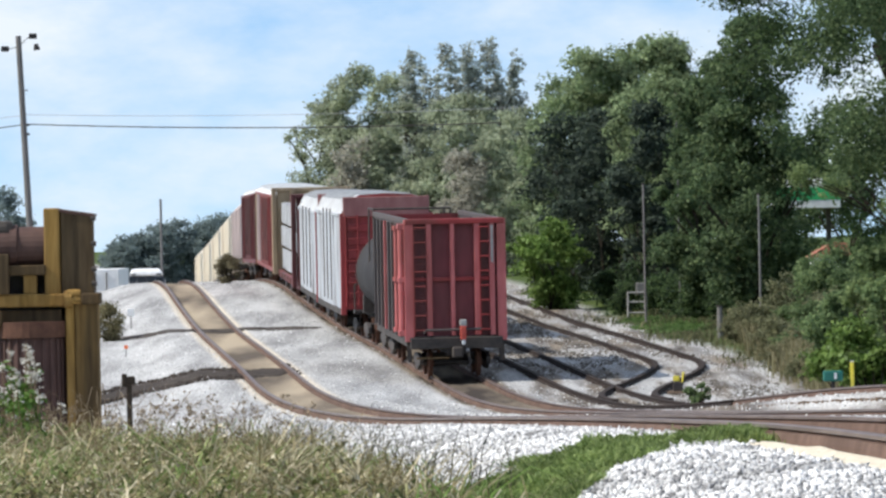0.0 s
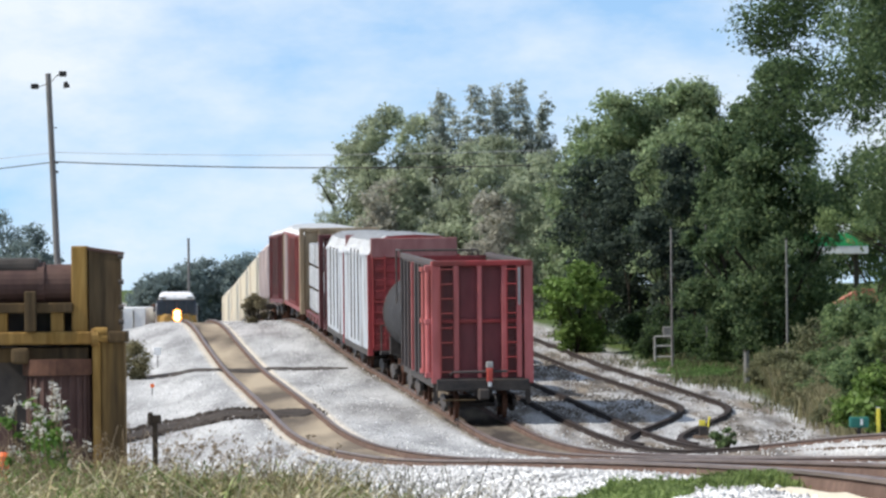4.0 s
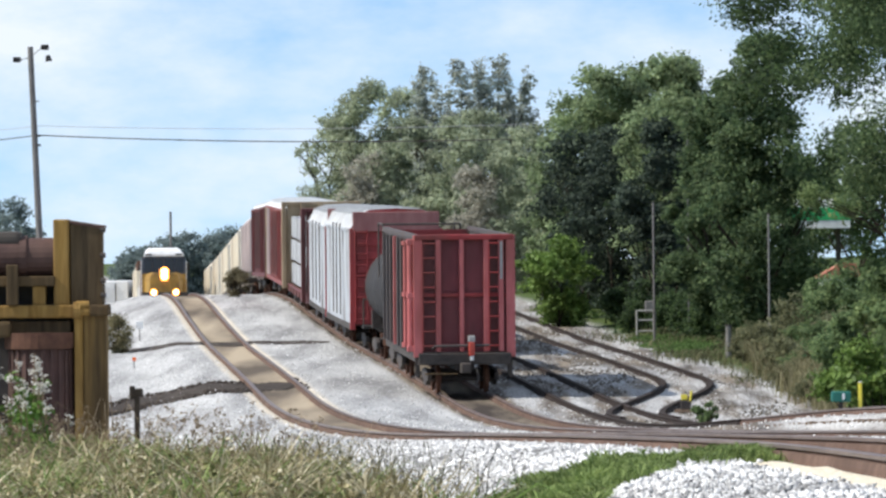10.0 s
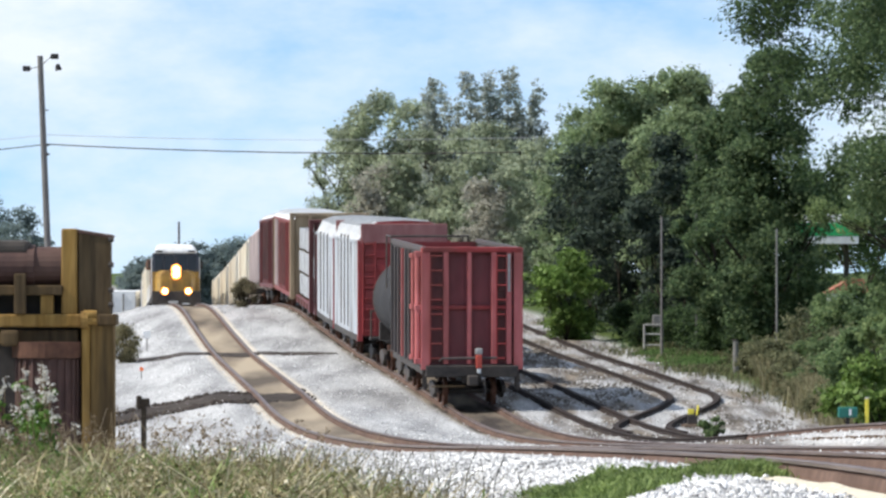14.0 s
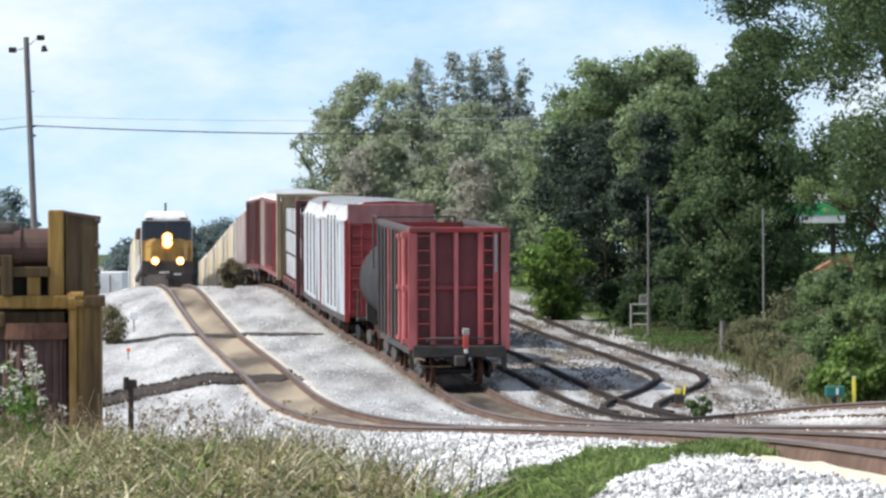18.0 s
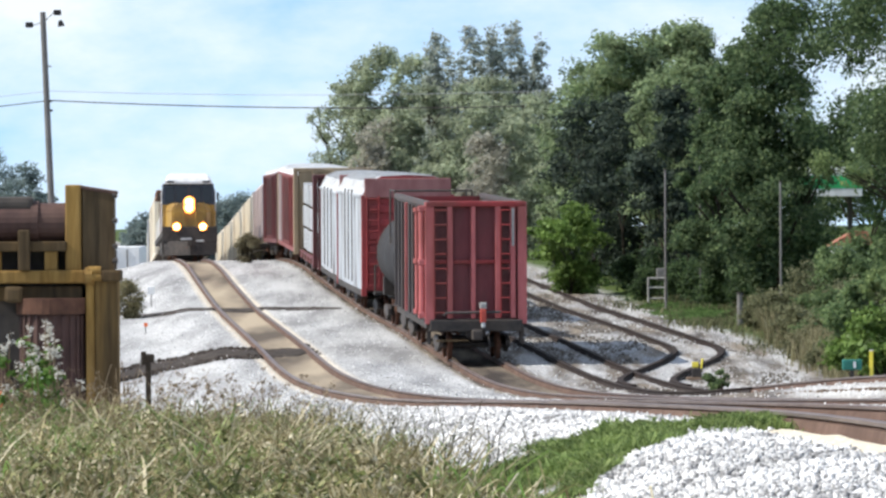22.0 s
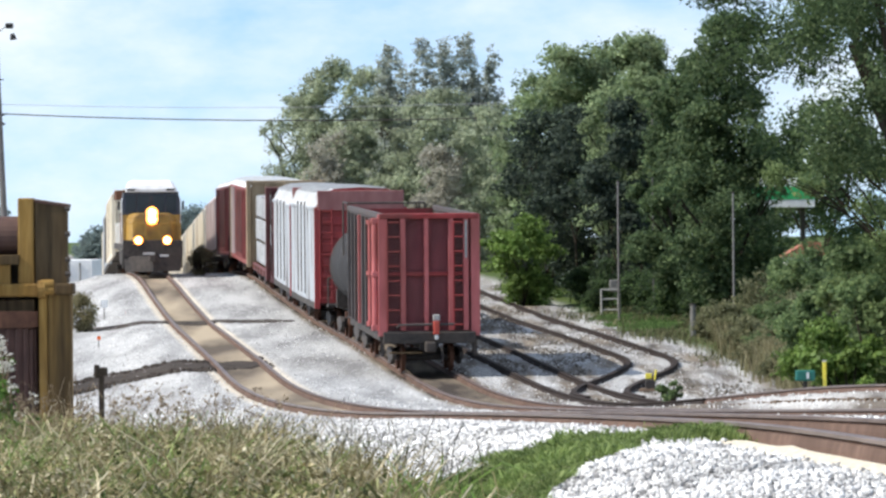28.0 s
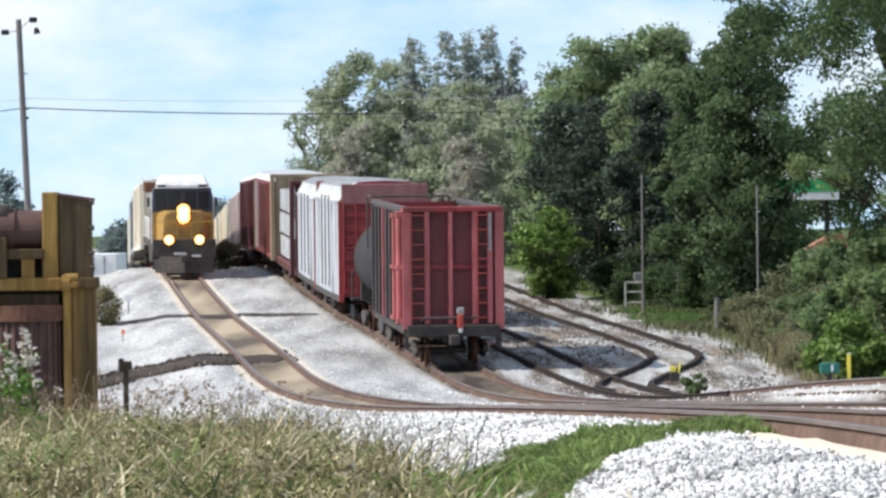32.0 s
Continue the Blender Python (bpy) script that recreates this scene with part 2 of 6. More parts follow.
M = dict(
    red=surface("red_paint", (0.25, 0.026, 0.027), (0.34, 0.040, 0.040), 0.25, 0.65, 0, 0.1, (0.15, 0.04, 0.032), 0.9, 0.7, 4),
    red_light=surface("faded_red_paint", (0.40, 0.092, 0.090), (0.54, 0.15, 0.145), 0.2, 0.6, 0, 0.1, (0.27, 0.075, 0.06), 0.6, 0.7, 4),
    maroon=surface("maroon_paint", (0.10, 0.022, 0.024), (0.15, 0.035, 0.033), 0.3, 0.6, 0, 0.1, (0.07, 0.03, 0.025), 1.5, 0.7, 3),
    maroon_red=surface("dull_maroon_panel", (0.19, 0.045, 0.042), (0.27, 0.07, 0.062), 0.3, 0.6, 0, 0.1, (0.11, 0.04, 0.035), 1.0, 0.6, 3),
    rust=surface("rusty_steel", (0.10, 0.05, 0.035), (0.17, 0.085, 0.055), 0.12, 0.85, 0, 0.2, (0.07, 0.04, 0.03), 0.6, 0.6),
    dark=surface("grimy_dark_steel", (0.026, 0.022, 0.020), (0.055, 0.046, 0.041), 0.2, 0.75, 0, 0.2, (0.09, 0.07, 0.055), 0.8, 0.5),
    side_grey=surface("weathered_dark_grey_side", (0.05, 0.044, 0.044), (0.085, 0.074, 0.073), 0.3, 0.8, 0, 0.1, (0.085, 0.05, 0.043), 1.2, 0.6, 4),
    tank=surface("dark_grey_tank_paint", (0.028, 0.028, 0.031), (0.055, 0.055, 0.058), 0.3, 0.88, 0, 0.1, (0.045, 0.038, 0.034), 1.5, 0.6, 4),
    white=surface("weathered_white_paint", (0.33, 0.36, 0.395), (0.66, 0.69, 0.72), 0.5, 0.6, 0, 0.1, (0.16, 0.145, 0.14), 0.5, 1.0, 7),
    grey_roof=surface("galvanised_roof", (0.36, 0.37, 0.39), (0.48, 0.49, 0.505), 0.4, 0.5, 0.0, 0.1, (0.3, 0.28, 0.28), 2, 0.6),
    cream=surface("cream_paint", (0.72, 0.65, 0.52), (0.84, 0.78, 0.65), 0.5, 0.6, 0, 0.1, (0.40, 0.32, 0.24), 1.1, 0.6, 7),
    dark_rail=surface("black_brown_rail", (0.022, 0.017, 0.015), (0.05, 0.038, 0.033), 0.25, 0.85, 0, 0.15),
    rail=surface("brown_rusted_rail", (0.105, 0.068, 0.053), (0.165, 0.108, 0.084), 0.25, 0.85, 0, 0.15, (0.075, 0.049, 0.038), 1.7, 0.6),
    railtop=surface("worn_rail_head", (0.12, 0.085, 0.072), (0.20, 0.15, 0.13), 0.9, 0.45, 0.3, 0.05),
    tie=surface("weathered_tie", (0.13, 0.088, 0.062), (0.24, 0.17, 0.12), 0.08, 0.95, 0, 0.4, (0.26, 0.20, 0.15), 0.5, 0.6, 0.3, 0.3),
    asphalt=surface("dark_asphalt", (0.028, 0.023, 0.020), (0.058, 0.047, 0.040), 0.12, 0.95, 0, 0.3, (0.11, 0.092, 0.078), 0.5, 0.6),
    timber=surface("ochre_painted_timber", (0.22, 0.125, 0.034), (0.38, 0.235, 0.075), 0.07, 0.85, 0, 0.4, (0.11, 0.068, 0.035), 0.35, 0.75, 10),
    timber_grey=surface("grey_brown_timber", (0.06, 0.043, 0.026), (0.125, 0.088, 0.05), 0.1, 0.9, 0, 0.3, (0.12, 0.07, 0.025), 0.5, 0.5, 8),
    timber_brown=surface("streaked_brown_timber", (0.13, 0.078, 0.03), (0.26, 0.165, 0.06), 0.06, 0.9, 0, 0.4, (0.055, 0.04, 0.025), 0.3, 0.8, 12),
    leaf_brush=foliage("brownish_green_brush", (0.13, 0.14, 0.075), (0.20, 0.21, 0.115), (0.30, 0.295, 0.17), 0.75, 0.5),
    worn_post=surface("dull_concrete", (0.17, 0.165, 0.155), (0.24, 0.235, 0.22), 0.1, 0.9, 0, 0.2, (0.12, 0.115, 0.10), 0.3, 0.5),
    oxide=surface("red_oxide_steel", (0.05, 0.023, 0.019), (0.09, 0.044, 0.035), 0.15, 0.8, 0, 0.2, (0.1, 0.055, 0.04), 0.5, 0.6, 2),
    pole=surface("grey_pole_wood", (0.145, 0.135, 0.13), (0.225, 0.21, 0.205), 0.1, 0.9, 0, 0.3, None, 1, 0, 10),
    bark=surface("bark", (0.03, 0.024, 0.018), (0.06, 0.048, 0.037), 0.1, 0.95, 0, 0.6, None, 1, 0, 4),
    concrete=surface("pale_concrete", (0.32, 0.31, 0.30), (0.42, 0.41, 0.39), 0.1, 0.9, 0, 0.2, (0.25, 0.24, 0.22), 0.5, 0.5),
    yellow=surface("loco_yellow", (0.34, 0.19, 0.035), (0.44, 0.26, 0.05), 0.3, 0.45, 0, 0.05, (0.2, 0.12, 0.05), 0.7, 0.6),
    blue=surface("dark_blue_paint", (0.03, 0.04, 0.06), (0.05, 0.06, 0.085), 0.3, 0.45, 0, 0.03, (0.06, 0.055, 0.05), 1, 0.5),
    roof_pale=surface("pale_grey_roof_paint", (0.5, 0.5, 0.5), (0.62, 0.62, 0.61), 0.3, 0.5, 0, 0.05, (0.4, 0.38, 0.36), 1.5, 0.5),
    marker=surface("yellow_marker_paint", (0.80, 0.66, 0.05), (0.88, 0.74, 0.10), 0.1, 0.5, 0, 0.02),
    marker_red=surface("red_marker_plastic", (0.45, 0.06, 0.04), (0.55, 0.09, 0.06), 0.1, 0.5, 0, 0.02),
    orange=surface("orange_marker_plastic", (0.75, 0.12, 0.02), (0.85, 0.17, 0.03), 0.1, 0.5, 0, 0.02),
    green=surface("green_sheet", (0.02, 0.33, 0.10), (0.03, 0.42, 0.13), 0.5, 0.45, 0, 0.02),
    teal=surface("teal_paint", (0.01, 0.12, 0.09), (0.02, 0.17, 0.13), 0.2, 0.5, 0, 0.05),
    paint_white=surface("white_paint", (0.72, 0.72, 0.71), (0.82, 0.82, 0.81), 0.2, 0.5, 0, 0.03, (0.5, 0.49, 0.47), 0.6, 0.4),
    brick=surface("orange_roof_sheet", (0.36, 0.12, 0.075), (0.45, 0.17, 0.11), 0.2, 0.7, 0, 0.1),
    glass=surface("dark_window_glass", (0.012, 0.014, 0.017), (0.018, 0.02, 0.024), 1, 0.08, 0, 0),
    stone=surface("limestone_ballast_stone", (0.50, 0.49, 0.48), (0.66, 0.655, 0.65), 0.03, 0.9, 0, 0.2, (0.3, 0.28, 0.27), 0.15, 0.7),
    leaf_dark=foliage("dark_green_leaves", (0.05, 0.075, 0.046), (0.07, 0.115, 0.045), (0.12, 0.18, 0.068), 0.7, 0.58),
    leaf_mid=foliage("green_leaves", (0.085, 0.13, 0.058), (0.145, 0.21, 0.09), (0.24, 0.31, 0.135), 0.65, 0.58),
    # olive and grey-green are paler than the leaves, with haze in the colour
    leaf_olive=foliage("haze_lightened_olive_leaves", (0.25, 0.285, 0.19), (0.335, 0.38, 0.255), (0.43, 0.47, 0.33), 0.75, 0.5),
    leaf_grey=foliage("haze_lightened_grey_green_leaves", (0.27, 0.30, 0.255), (0.37, 0.40, 0.34), (0.47, 0.49, 0.43), 0.75, 0.5),
    leaf_twig=foliage("grey_brown_twigs", (0.28, 0.27, 0.215), (0.37, 0.355, 0.285), (0.46, 0.445, 0.37), 0.8, 0.45),
    leaf_tall=foliage("sunlit_green_leaves", (0.06, 0.095, 0.046), (0.098, 0.148, 0.068), (0.20, 0.26, 0.12), 0.6, 0.58),
    leaf_yellow=foliage("yellow_green_leaves", (0.09, 0.13, 0.052), (0.15, 0.205, 0.082), (0.26, 0.32, 0.135), 0.65, 0.58),
    # green lightened in the colour itself to look hazy
    leaf_hazed=foliage("haze_lightened_green_leaves", (0.15, 0.20, 0.105), (0.225, 0.29, 0.15), (0.32, 0.39, 0.21), 0.7, 0.58),
    # distance haze is mixed into this bluish leaf colour
    leaf_far_haze=foliage("haze_tinted_far_leaves", (0.17, 0.215, 0.215), (0.20, 0.25, 0.24), (0.23, 0.28, 0.26), 0.9, 0.5),
    leaf_bright=foliage("bright_green_leaves", (0.09, 0.155, 0.034), (0.155, 0.245, 0.058), (0.245, 0.345, 0.095)),
    grass_dry=foliage("dry_grass_blades", (0.10, 0.082, 0.036), (0.31, 0.26, 0.13), (0.72, 0.64, 0.45), 0.6, 0.25),
    grass_olive=foliage("olive_grass_blades", (0.05, 0.062, 0.02), (0.18, 0.195, 0.065), (0.46, 0.45, 0.22), 0.5, 0.35),
    grass_green=foliage("green_grass_blades", (0.07, 0.135, 0.025), (0.13, 0.235, 0.05), (0.23, 0.35, 0.09), 0.6, 0.35),
    verge=foliage("verge_grass_blades", (0.10, 0.15, 0.044), (0.19, 0.26, 0.078), (0.32, 0.39, 0.145), 0.6, 0.35),
    rough=foliage("brownish_green_grass", (0.06, 0.065, 0.03), (0.12, 0.125, 0.06), (0.23, 0.215, 0.12), 0.7, 0.3),
    brush=foliage("dry_brush_twigs", (0.10, 0.085, 0.05), (0.19, 0.165, 0.10), (0.30, 0.27, 0.17), 0.8),
    stem=foliage("dry_stems", (0.13, 0.09, 0.06), (0.24, 0.18, 0.115), (0.40, 0.32, 0.22), 0.8),
    bloom=foliage("pale_seed_fluff", (0.6, 0.57, 0.5), (0.72, 0.69, 0.62), (0.8, 0.78, 0.72), 0.9),
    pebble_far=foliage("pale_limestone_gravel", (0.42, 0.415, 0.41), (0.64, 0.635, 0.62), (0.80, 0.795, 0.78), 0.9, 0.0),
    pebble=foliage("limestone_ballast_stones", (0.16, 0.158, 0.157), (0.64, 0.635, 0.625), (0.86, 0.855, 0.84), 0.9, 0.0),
    cone_lamp=glow("lit_headlight", (1.0, 0.70, 0.38), 14.0),
    # emissive orange that imitates the halo of glare round the lit lenses
    lamp_glare=glow("orange_lamp_glare", (1.0, 0.36, 0.07), 4.0),
    # dull red, darkened to hold the shade between the end ribs
    panel_red_shaded=surface("shade_darkened_red_panel", (0.14, 0.026, 0.031), (0.20, 0.040, 0.046), 0.3, 0.6, 0, 0.1, (0.09, 0.032, 0.03), 0.9, 0.7, 3),
    red_dull=surface("dull_faded_red_paint", (0.26, 0.10, 0.095), (0.34, 0.15, 0.14), 0.25, 0.7, 0, 0.1, (0.20, 0.07, 0.065), 0.8, 0.6, 3),
    clinker=surface("dark_clinker", (0.10, 0.09, 0.08), (0.20, 0.18, 0.155), 0.1, 0.95, 0, 0.3, (0.2, 0.17, 0.13), 0.4, 0.5),
    tan=surface("tan_weathered_steel", (0.30, 0.22, 0.13), (0.42, 0.32, 0.20), 0.2, 0.7, 0, 0.1, (0.16, 0.11, 0.07), 0.8, 0.6, 4),
    wrap=surface("pale_lumber_wrap", (0.36, 0.38, 0.40), (0.62, 0.64, 0.66), 0.35, 0.6, 0, 0.15, (0.22, 0.20, 0.19), 0.7, 0.8, 5),
    blush=surface("faded_pinkish_paint", (0.50, 0.42, 0.40), (0.64, 0.56, 0.53), 0.4, 0.65, 0, 0.1, (0.26, 0.19, 0.17), 0.9, 0.7, 6),
    # leaf green darkened to carry the cloud shade over these trees
    leaf_shaded=foliage("shade_darkened_dense_leaves", (0.034, 0.047, 0.038), (0.050, 0.070, 0.050), (0.080, 0.104, 0.068), 0.8, 0.3),
    stalk=foliage("dark_brown_stalks", (0.05, 0.045, 0.03), (0.085, 0.08, 0.045), (0.15, 0.14, 0.08), 0.8, 0.2),
    hay=foliage("brown_gone_grass", (0.13, 0.12, 0.06), (0.22, 0.20, 0.11), (0.34, 0.30, 0.18), 0.8, 0.4),
    lawn=foliage("short_green_grass", (0.06, 0.11, 0.035), (0.10, 0.17, 0.05), (0.17, 0.25, 0.08), 0.7, 0.3),
)


# ---- lie of the land ----
# The tracks are straight in plan; every lateral place is c = x + LEAN * y.
LEAN = 0.0805
C1, C2, C3, C4 = 7.15, 12.95, 16.2, 20.75
PROFILE = [(-60, 0.15), (0, 0.25), (20, 0.28), (40, 0.14), (50, -0.15), (68, -0.74), (90, -1.52), (104, -1.95), (118, -2.30),
           (132, -2.55), (146, -2.60), (160, -2.33), (180, -2.08), (201, -1.83), (232, -1.05), (246, -0.63), (258, -0.40), (272, -0.33),
           (284, -0.48), (296, -0.9), (320, -1.92), (340, -2.75), (355, -3.3), (372, -3.85), (385, -4.4), (400, -5.1), (420, -5.8), (450, -6.3), (600, -6.5), (5000, -6.5)]
_py = np.arange(-60.0, 700.0, 1.0)
_pz = np.interp(_py, [p[0] for p in PROFILE], [p[1] for p in PROFILE])
_k = np.exp(-0.5 * (np.arange(-24, 25) / 5.0) ** 2)
_pz = np.convolve(np.pad(_pz, 24, mode="edge"), _k / _k.sum(), "valid")


def top_of_rail(y):
    return np.interp(y, _py, _pz)


def sink(c, y):
    """The further tracks lie a little lower where the dip is deepest; the outer one rises again before it."""
    c, y = np.asarray(c, float), np.asarray(y, float)
    s = np.clip((c - 8.5) / 3.0, 0, 1)
    u = np.clip((c - 13.8) / 0.9, 0, 1)
    low = -0.30 * s * s * (3 - 2 * s) * np.exp(-0.5 * ((y - 145) / 22.0) ** 2)
    return low + 0.42 * u * u * (3 - 2 * u) * np.exp(-0.5 * ((y - 88) / 17.0) ** 2)


def line_1(y):
    """The main line runs straight, then swings a little to the right beyond the crest."""
    y = np.asarray(y, float)
    v = np.clip((y - 215) / 50, 0, 1)
    u = np.clip((y - 275) / 110, 0, 1.4)
    return C1 + 0.06 * v * v * (3 - 2 * v) + 1.1 * u ** 1.3


def rail_z(c, y):
    return top_of_rail(y) + sink(c, y)


def ground_z(c, y):
    """Ballast level near the tracks, falling off to the field beside them."""
    c = np.asarray(c, float)
    y = np.asarray(y, float)
    bed = np.minimum(np.abs(c - line_1(y)), np.abs(c - C2))
    z = rail_z(c, y) - 0.13 - 0.045 * np.clip((0.98 - bed) / 0.12, 0, 1)
    left = np.clip((5.4 - c) / 2.2, 0, 1)
    left = left * left * (3 - 2 * left)
    right = np.clip((c - 23.0) / 5.0, 0, 1)
    right = right * right * (3 - 2 * right)
    z = z - 0.42 * left + 0.1 * right
    far = np.clip((np.abs(c - 12) - 60) / 150, 0, 1)
    return z * (1 - far) + far * np.where(y > 300, -6.6, -0.6)


def g(x, y):
    return float(ground_z(x + LEAN * y, y))


# ---- building tools ----
def mesh_of(name, verts, faces, material, smooth=False):
    me = bpy.data.meshes.new(name)
    me.from_pydata([tuple(v) for v in verts], [], [tuple(f) for f in faces])
    me.materials.append(material)
    if smooth:
        me.polygons.foreach_set("use_smooth", [True] * len(me.polygons))
    me.update()
    return me


def quads_mesh(name, verts, per, material):
    """A mesh of many loose polygons with `per` corners each, from an array (n, per, 3)."""
    verts = np.asarray(verts, np.float32).reshape(-1, 3)
    n = len(verts) // per
    me = bpy.data.meshes.new(name)
    me.vertices.add(len(verts))
    me.vertices.foreach_set("co", verts.ravel())
    me.loops.add(len(verts))
    me.loops.foreach_set("vertex_index", np.arange(len(verts), dtype=np.int32))
    me.polygons.add(n)
    me.polygons.foreach_set("loop_start", np.arange(0, len(verts), per, dtype=np.int32))
    me.update(calc_edges=True)
    me.materials.append(material)
    return me


def empty(name, m, label, category, group="", kind=""):
    ob = new(name)
    ob.empty_display_size = 0.3
    ob.matrix_world = m
    return tagged(ob, label, category, group, kind)


def part(name, bm, material, parent, label=""):
    me = bpy.data.meshes.new(name)
    bm.to_mesh(me)
    bm.free()
    me.materials.append(material)
    ob = new(name, me)
    ob.parent = parent
    return tagged(ob, label)


def child(name, me, parent, m=None, label=""):
    ob = new(name, me)
    ob.parent = parent
    if m is not None:
        ob.matrix_local = m
    return tagged(ob, label)


def box(bm, x0, x1, y0, y1, z0, z1, bevel=0.0, turn=None):
    r = bmesh.ops.create_cube(bm, size=1.0)
    vs = r["verts"]
    m = Matrix.Translation(((x0 + x1) / 2, (y0 + y1) / 2, (z0 + z1) / 2))
    if turn is not None:
        m = m @ turn
    bmesh.ops.transform(bm, matrix=m @ Matrix.Diagonal((abs(x1 - x0), abs(y1 - y0), abs(z1 - z0), 1)), verts=vs)
    if bevel:
        es = list({e for v in vs for e in v.link_edges})
        bmesh.ops.bevel(bm, geom=es, offset=bevel, segments=2, affect="EDGES", profile=0.6)


def rod(bm, a, b, r1, r2=None, seg=8):
    a, b = Vector(a), Vector(b)
    d = b - a
    m = Matrix.Translation((a + b) / 2) @ d.to_track_quat("Z", "Y").to_matrix().to_4x4()
    bmesh.ops.create_cone(bm, cap_ends=True, segments=seg, radius1=r1, radius2=r1 if r2 is None else r2, depth=d.length, matrix=m)


def B(*boxes, bevel=0.0):
    bm = bmesh.new()
    for b in boxes:
        box(bm, *b, bevel=bevel)
    return bm


def R(*rods, seg=8):
    bm = bmesh.new()
    for r in rods:
        rod(bm, *r, seg=seg)
    return bm


def profile_bm(pts, y0, y1, close=True):
    """A cross-section in x and z, drawn out along y."""
    bm = bmesh.new()
    a = [bm.verts.new((x, y0, z)) for x, z in pts]
    b = [bm.verts.new((x, y1, z)) for x, z in pts]
    n = len(pts)
    for i in range(n if close else n - 1):
        bm.faces.new((a[i], a[(i + 1) % n], b[(i + 1) % n], b[i]))
    if close:
        bm.faces.new(a[::-1])
        bm.faces.new(b)
    bmesh.ops.recalc_face_normals(bm, faces=bm.faces)
    return bm


# ---- ground ----
def ground_material():
    m = bpy.data.materials.new("gravel_and_earth")
    m.use_nodes = True
    nt = m.node_tree
    b = nt.nodes["Principled BSDF"]
    co = nt.nodes.new("ShaderNodeTexCoord")

    along = nt.nodes.new("ShaderNodeMapping")
    along.inputs["Scale"].default_value = (1, 0.1, 0.1)
    along.inputs["Rotation"].default_value = (0, 0, LEAN)
    nt.links.new(co.outputs["Object"], along.inputs[0])

    def nz(scale, detail=5, drawn=False):
        n = nt.nodes.new("ShaderNodeTexNoise")
        n.inputs["Scale"].default_value = scale
        n.inputs["Detail"].default_value = detail
        nt.links.new(along.outputs[0] if drawn else co.outputs["Object"], n.inputs["Vector"])
        return n

    def ramp(src, p0, p1, c0, c1):
        r = nt.nodes.new("ShaderNodeValToRGB")
        r.color_ramp.elements[0].position, r.color_ramp.elements[1].position = p0, p1
        r.color_ramp.elements[0].color, r.color_ramp.elements[1].color = (*c0, 1), (*c1, 1)
        nt.links.new(src, r.inputs[0])
        return r

    def mix(f, a, c):
        x = nt.nodes.new("ShaderNodeMixRGB")
        nt.links.new(f, x.inputs[0])
        nt.links.new(a, x.inputs[1])
        nt.links.new(c, x.inputs[2])
        return x.outputs[0]

    vor = nt.nodes.new("ShaderNodeTexVoronoi")
    vor.inputs["Scale"].default_value = 16
    nt.links.new(co.outputs["Object"], vor.inputs["Vector"])
    stones = ramp(vor.outputs["Distance"], 0.1, 0.8, (0.72, 0.715, 0.70), (0.28, 0.276, 0.27))
    patch = ramp(nz(0.7, 8, True).outputs["Fac"], 0.40, 0.66, (1, 1, 1), (0.54, 0.535, 0.54))
    mul = nt.nodes.new("ShaderNodeMixRGB")
    mul.blend_type = "MULTIPLY"
    mul.inputs[0].default_value = 1
    nt.links.new(stones.outputs[0], mul.inputs[1])
    nt.links.new(patch.outputs[0], mul.inputs[2])
    dirt = ramp(nz(0.45, 8, True).outputs["Fac"], 0.38, 0.62, (0.12, 0.098, 0.078), (0.40, 0.33, 0.24))
    grime = ramp(nz(1.6, 6, True).outputs["Fac"], 0.36, 0.66, (0.055, 0.045, 0.038), (0.22, 0.18, 0.135))
    turf = ramp(nz(2.0).outputs["Fac"], 0.35, 0.65, (0.045, 0.075, 0.02), (0.10, 0.13, 0.04))
    # zones by lateral place
    sep = nt.nodes.new("ShaderNodeSeparateXYZ")
    nt.links.new(co.outputs["Object"], sep.inputs[0])
    lat = nt.nodes.new("ShaderNodeMath")
    lat.operation = "MULTIPLY_ADD"
    lat.inputs[1].default_value = LEAN
    nt.links.new(sep.outputs["Y"], lat.inputs[0])
    nt.links.new(sep.outputs["X"], lat.inputs[2])
    wob = nt.nodes.new("ShaderNodeMath")
    wob.operation = "MULTIPLY_ADD"
    wob.inputs[1].default_value = 0.25
    nt.links.new(nz(1.2, 4).outputs["Fac"], wob.inputs[0])
    nt.links.new(lat.outputs[0], wob.inputs[2])

    def band(c0, half, soft):
        s = nt.nodes.new("ShaderNodeMath")
        s.operation = "SUBTRACT"
        s.inputs[1].default_value = c0 + 0.125
        nt.links.new(wob.outputs[0], s.inputs[0])
        a = nt.nodes.new("ShaderNodeMath")
        a.operation = "ABSOLUTE"
        nt.links.new(s.outputs[0], a.inputs[0])
        r = nt.nodes.new("ShaderNodeMapRange")
        r.inputs[1].default_value, r.inputs[2].default_value = half, half + soft
        r.inputs[3].default_value, r.inputs[4].default_value = 1, 0
        nt.links.new(a.outputs[0], r.inputs[0])
        return r.outputs[0]

    fines = ramp(nz(5.0).outputs["Fac"], 0.3, 0.7, (0.52, 0.46, 0.37), (0.66, 0.60, 0.50))
    col = mix(band(C1, 1.02, 0.22), mul.outputs[0], fines.outputs[0])
    col = mix(band(C2, 0.98, 0.2), col, fines.outputs[0])
    col = mix(band(C1, 0.80, 0.12), col, dirt.outputs[0])
    col = mix(band(C2, 1.0, 0.3), col, grime.outputs[0])
    soil = ramp(nz(1.1, 6, True).outputs["Fac"], 0.40, 0.58, (0, 0, 0), (0.9, 0.9, 0.9))
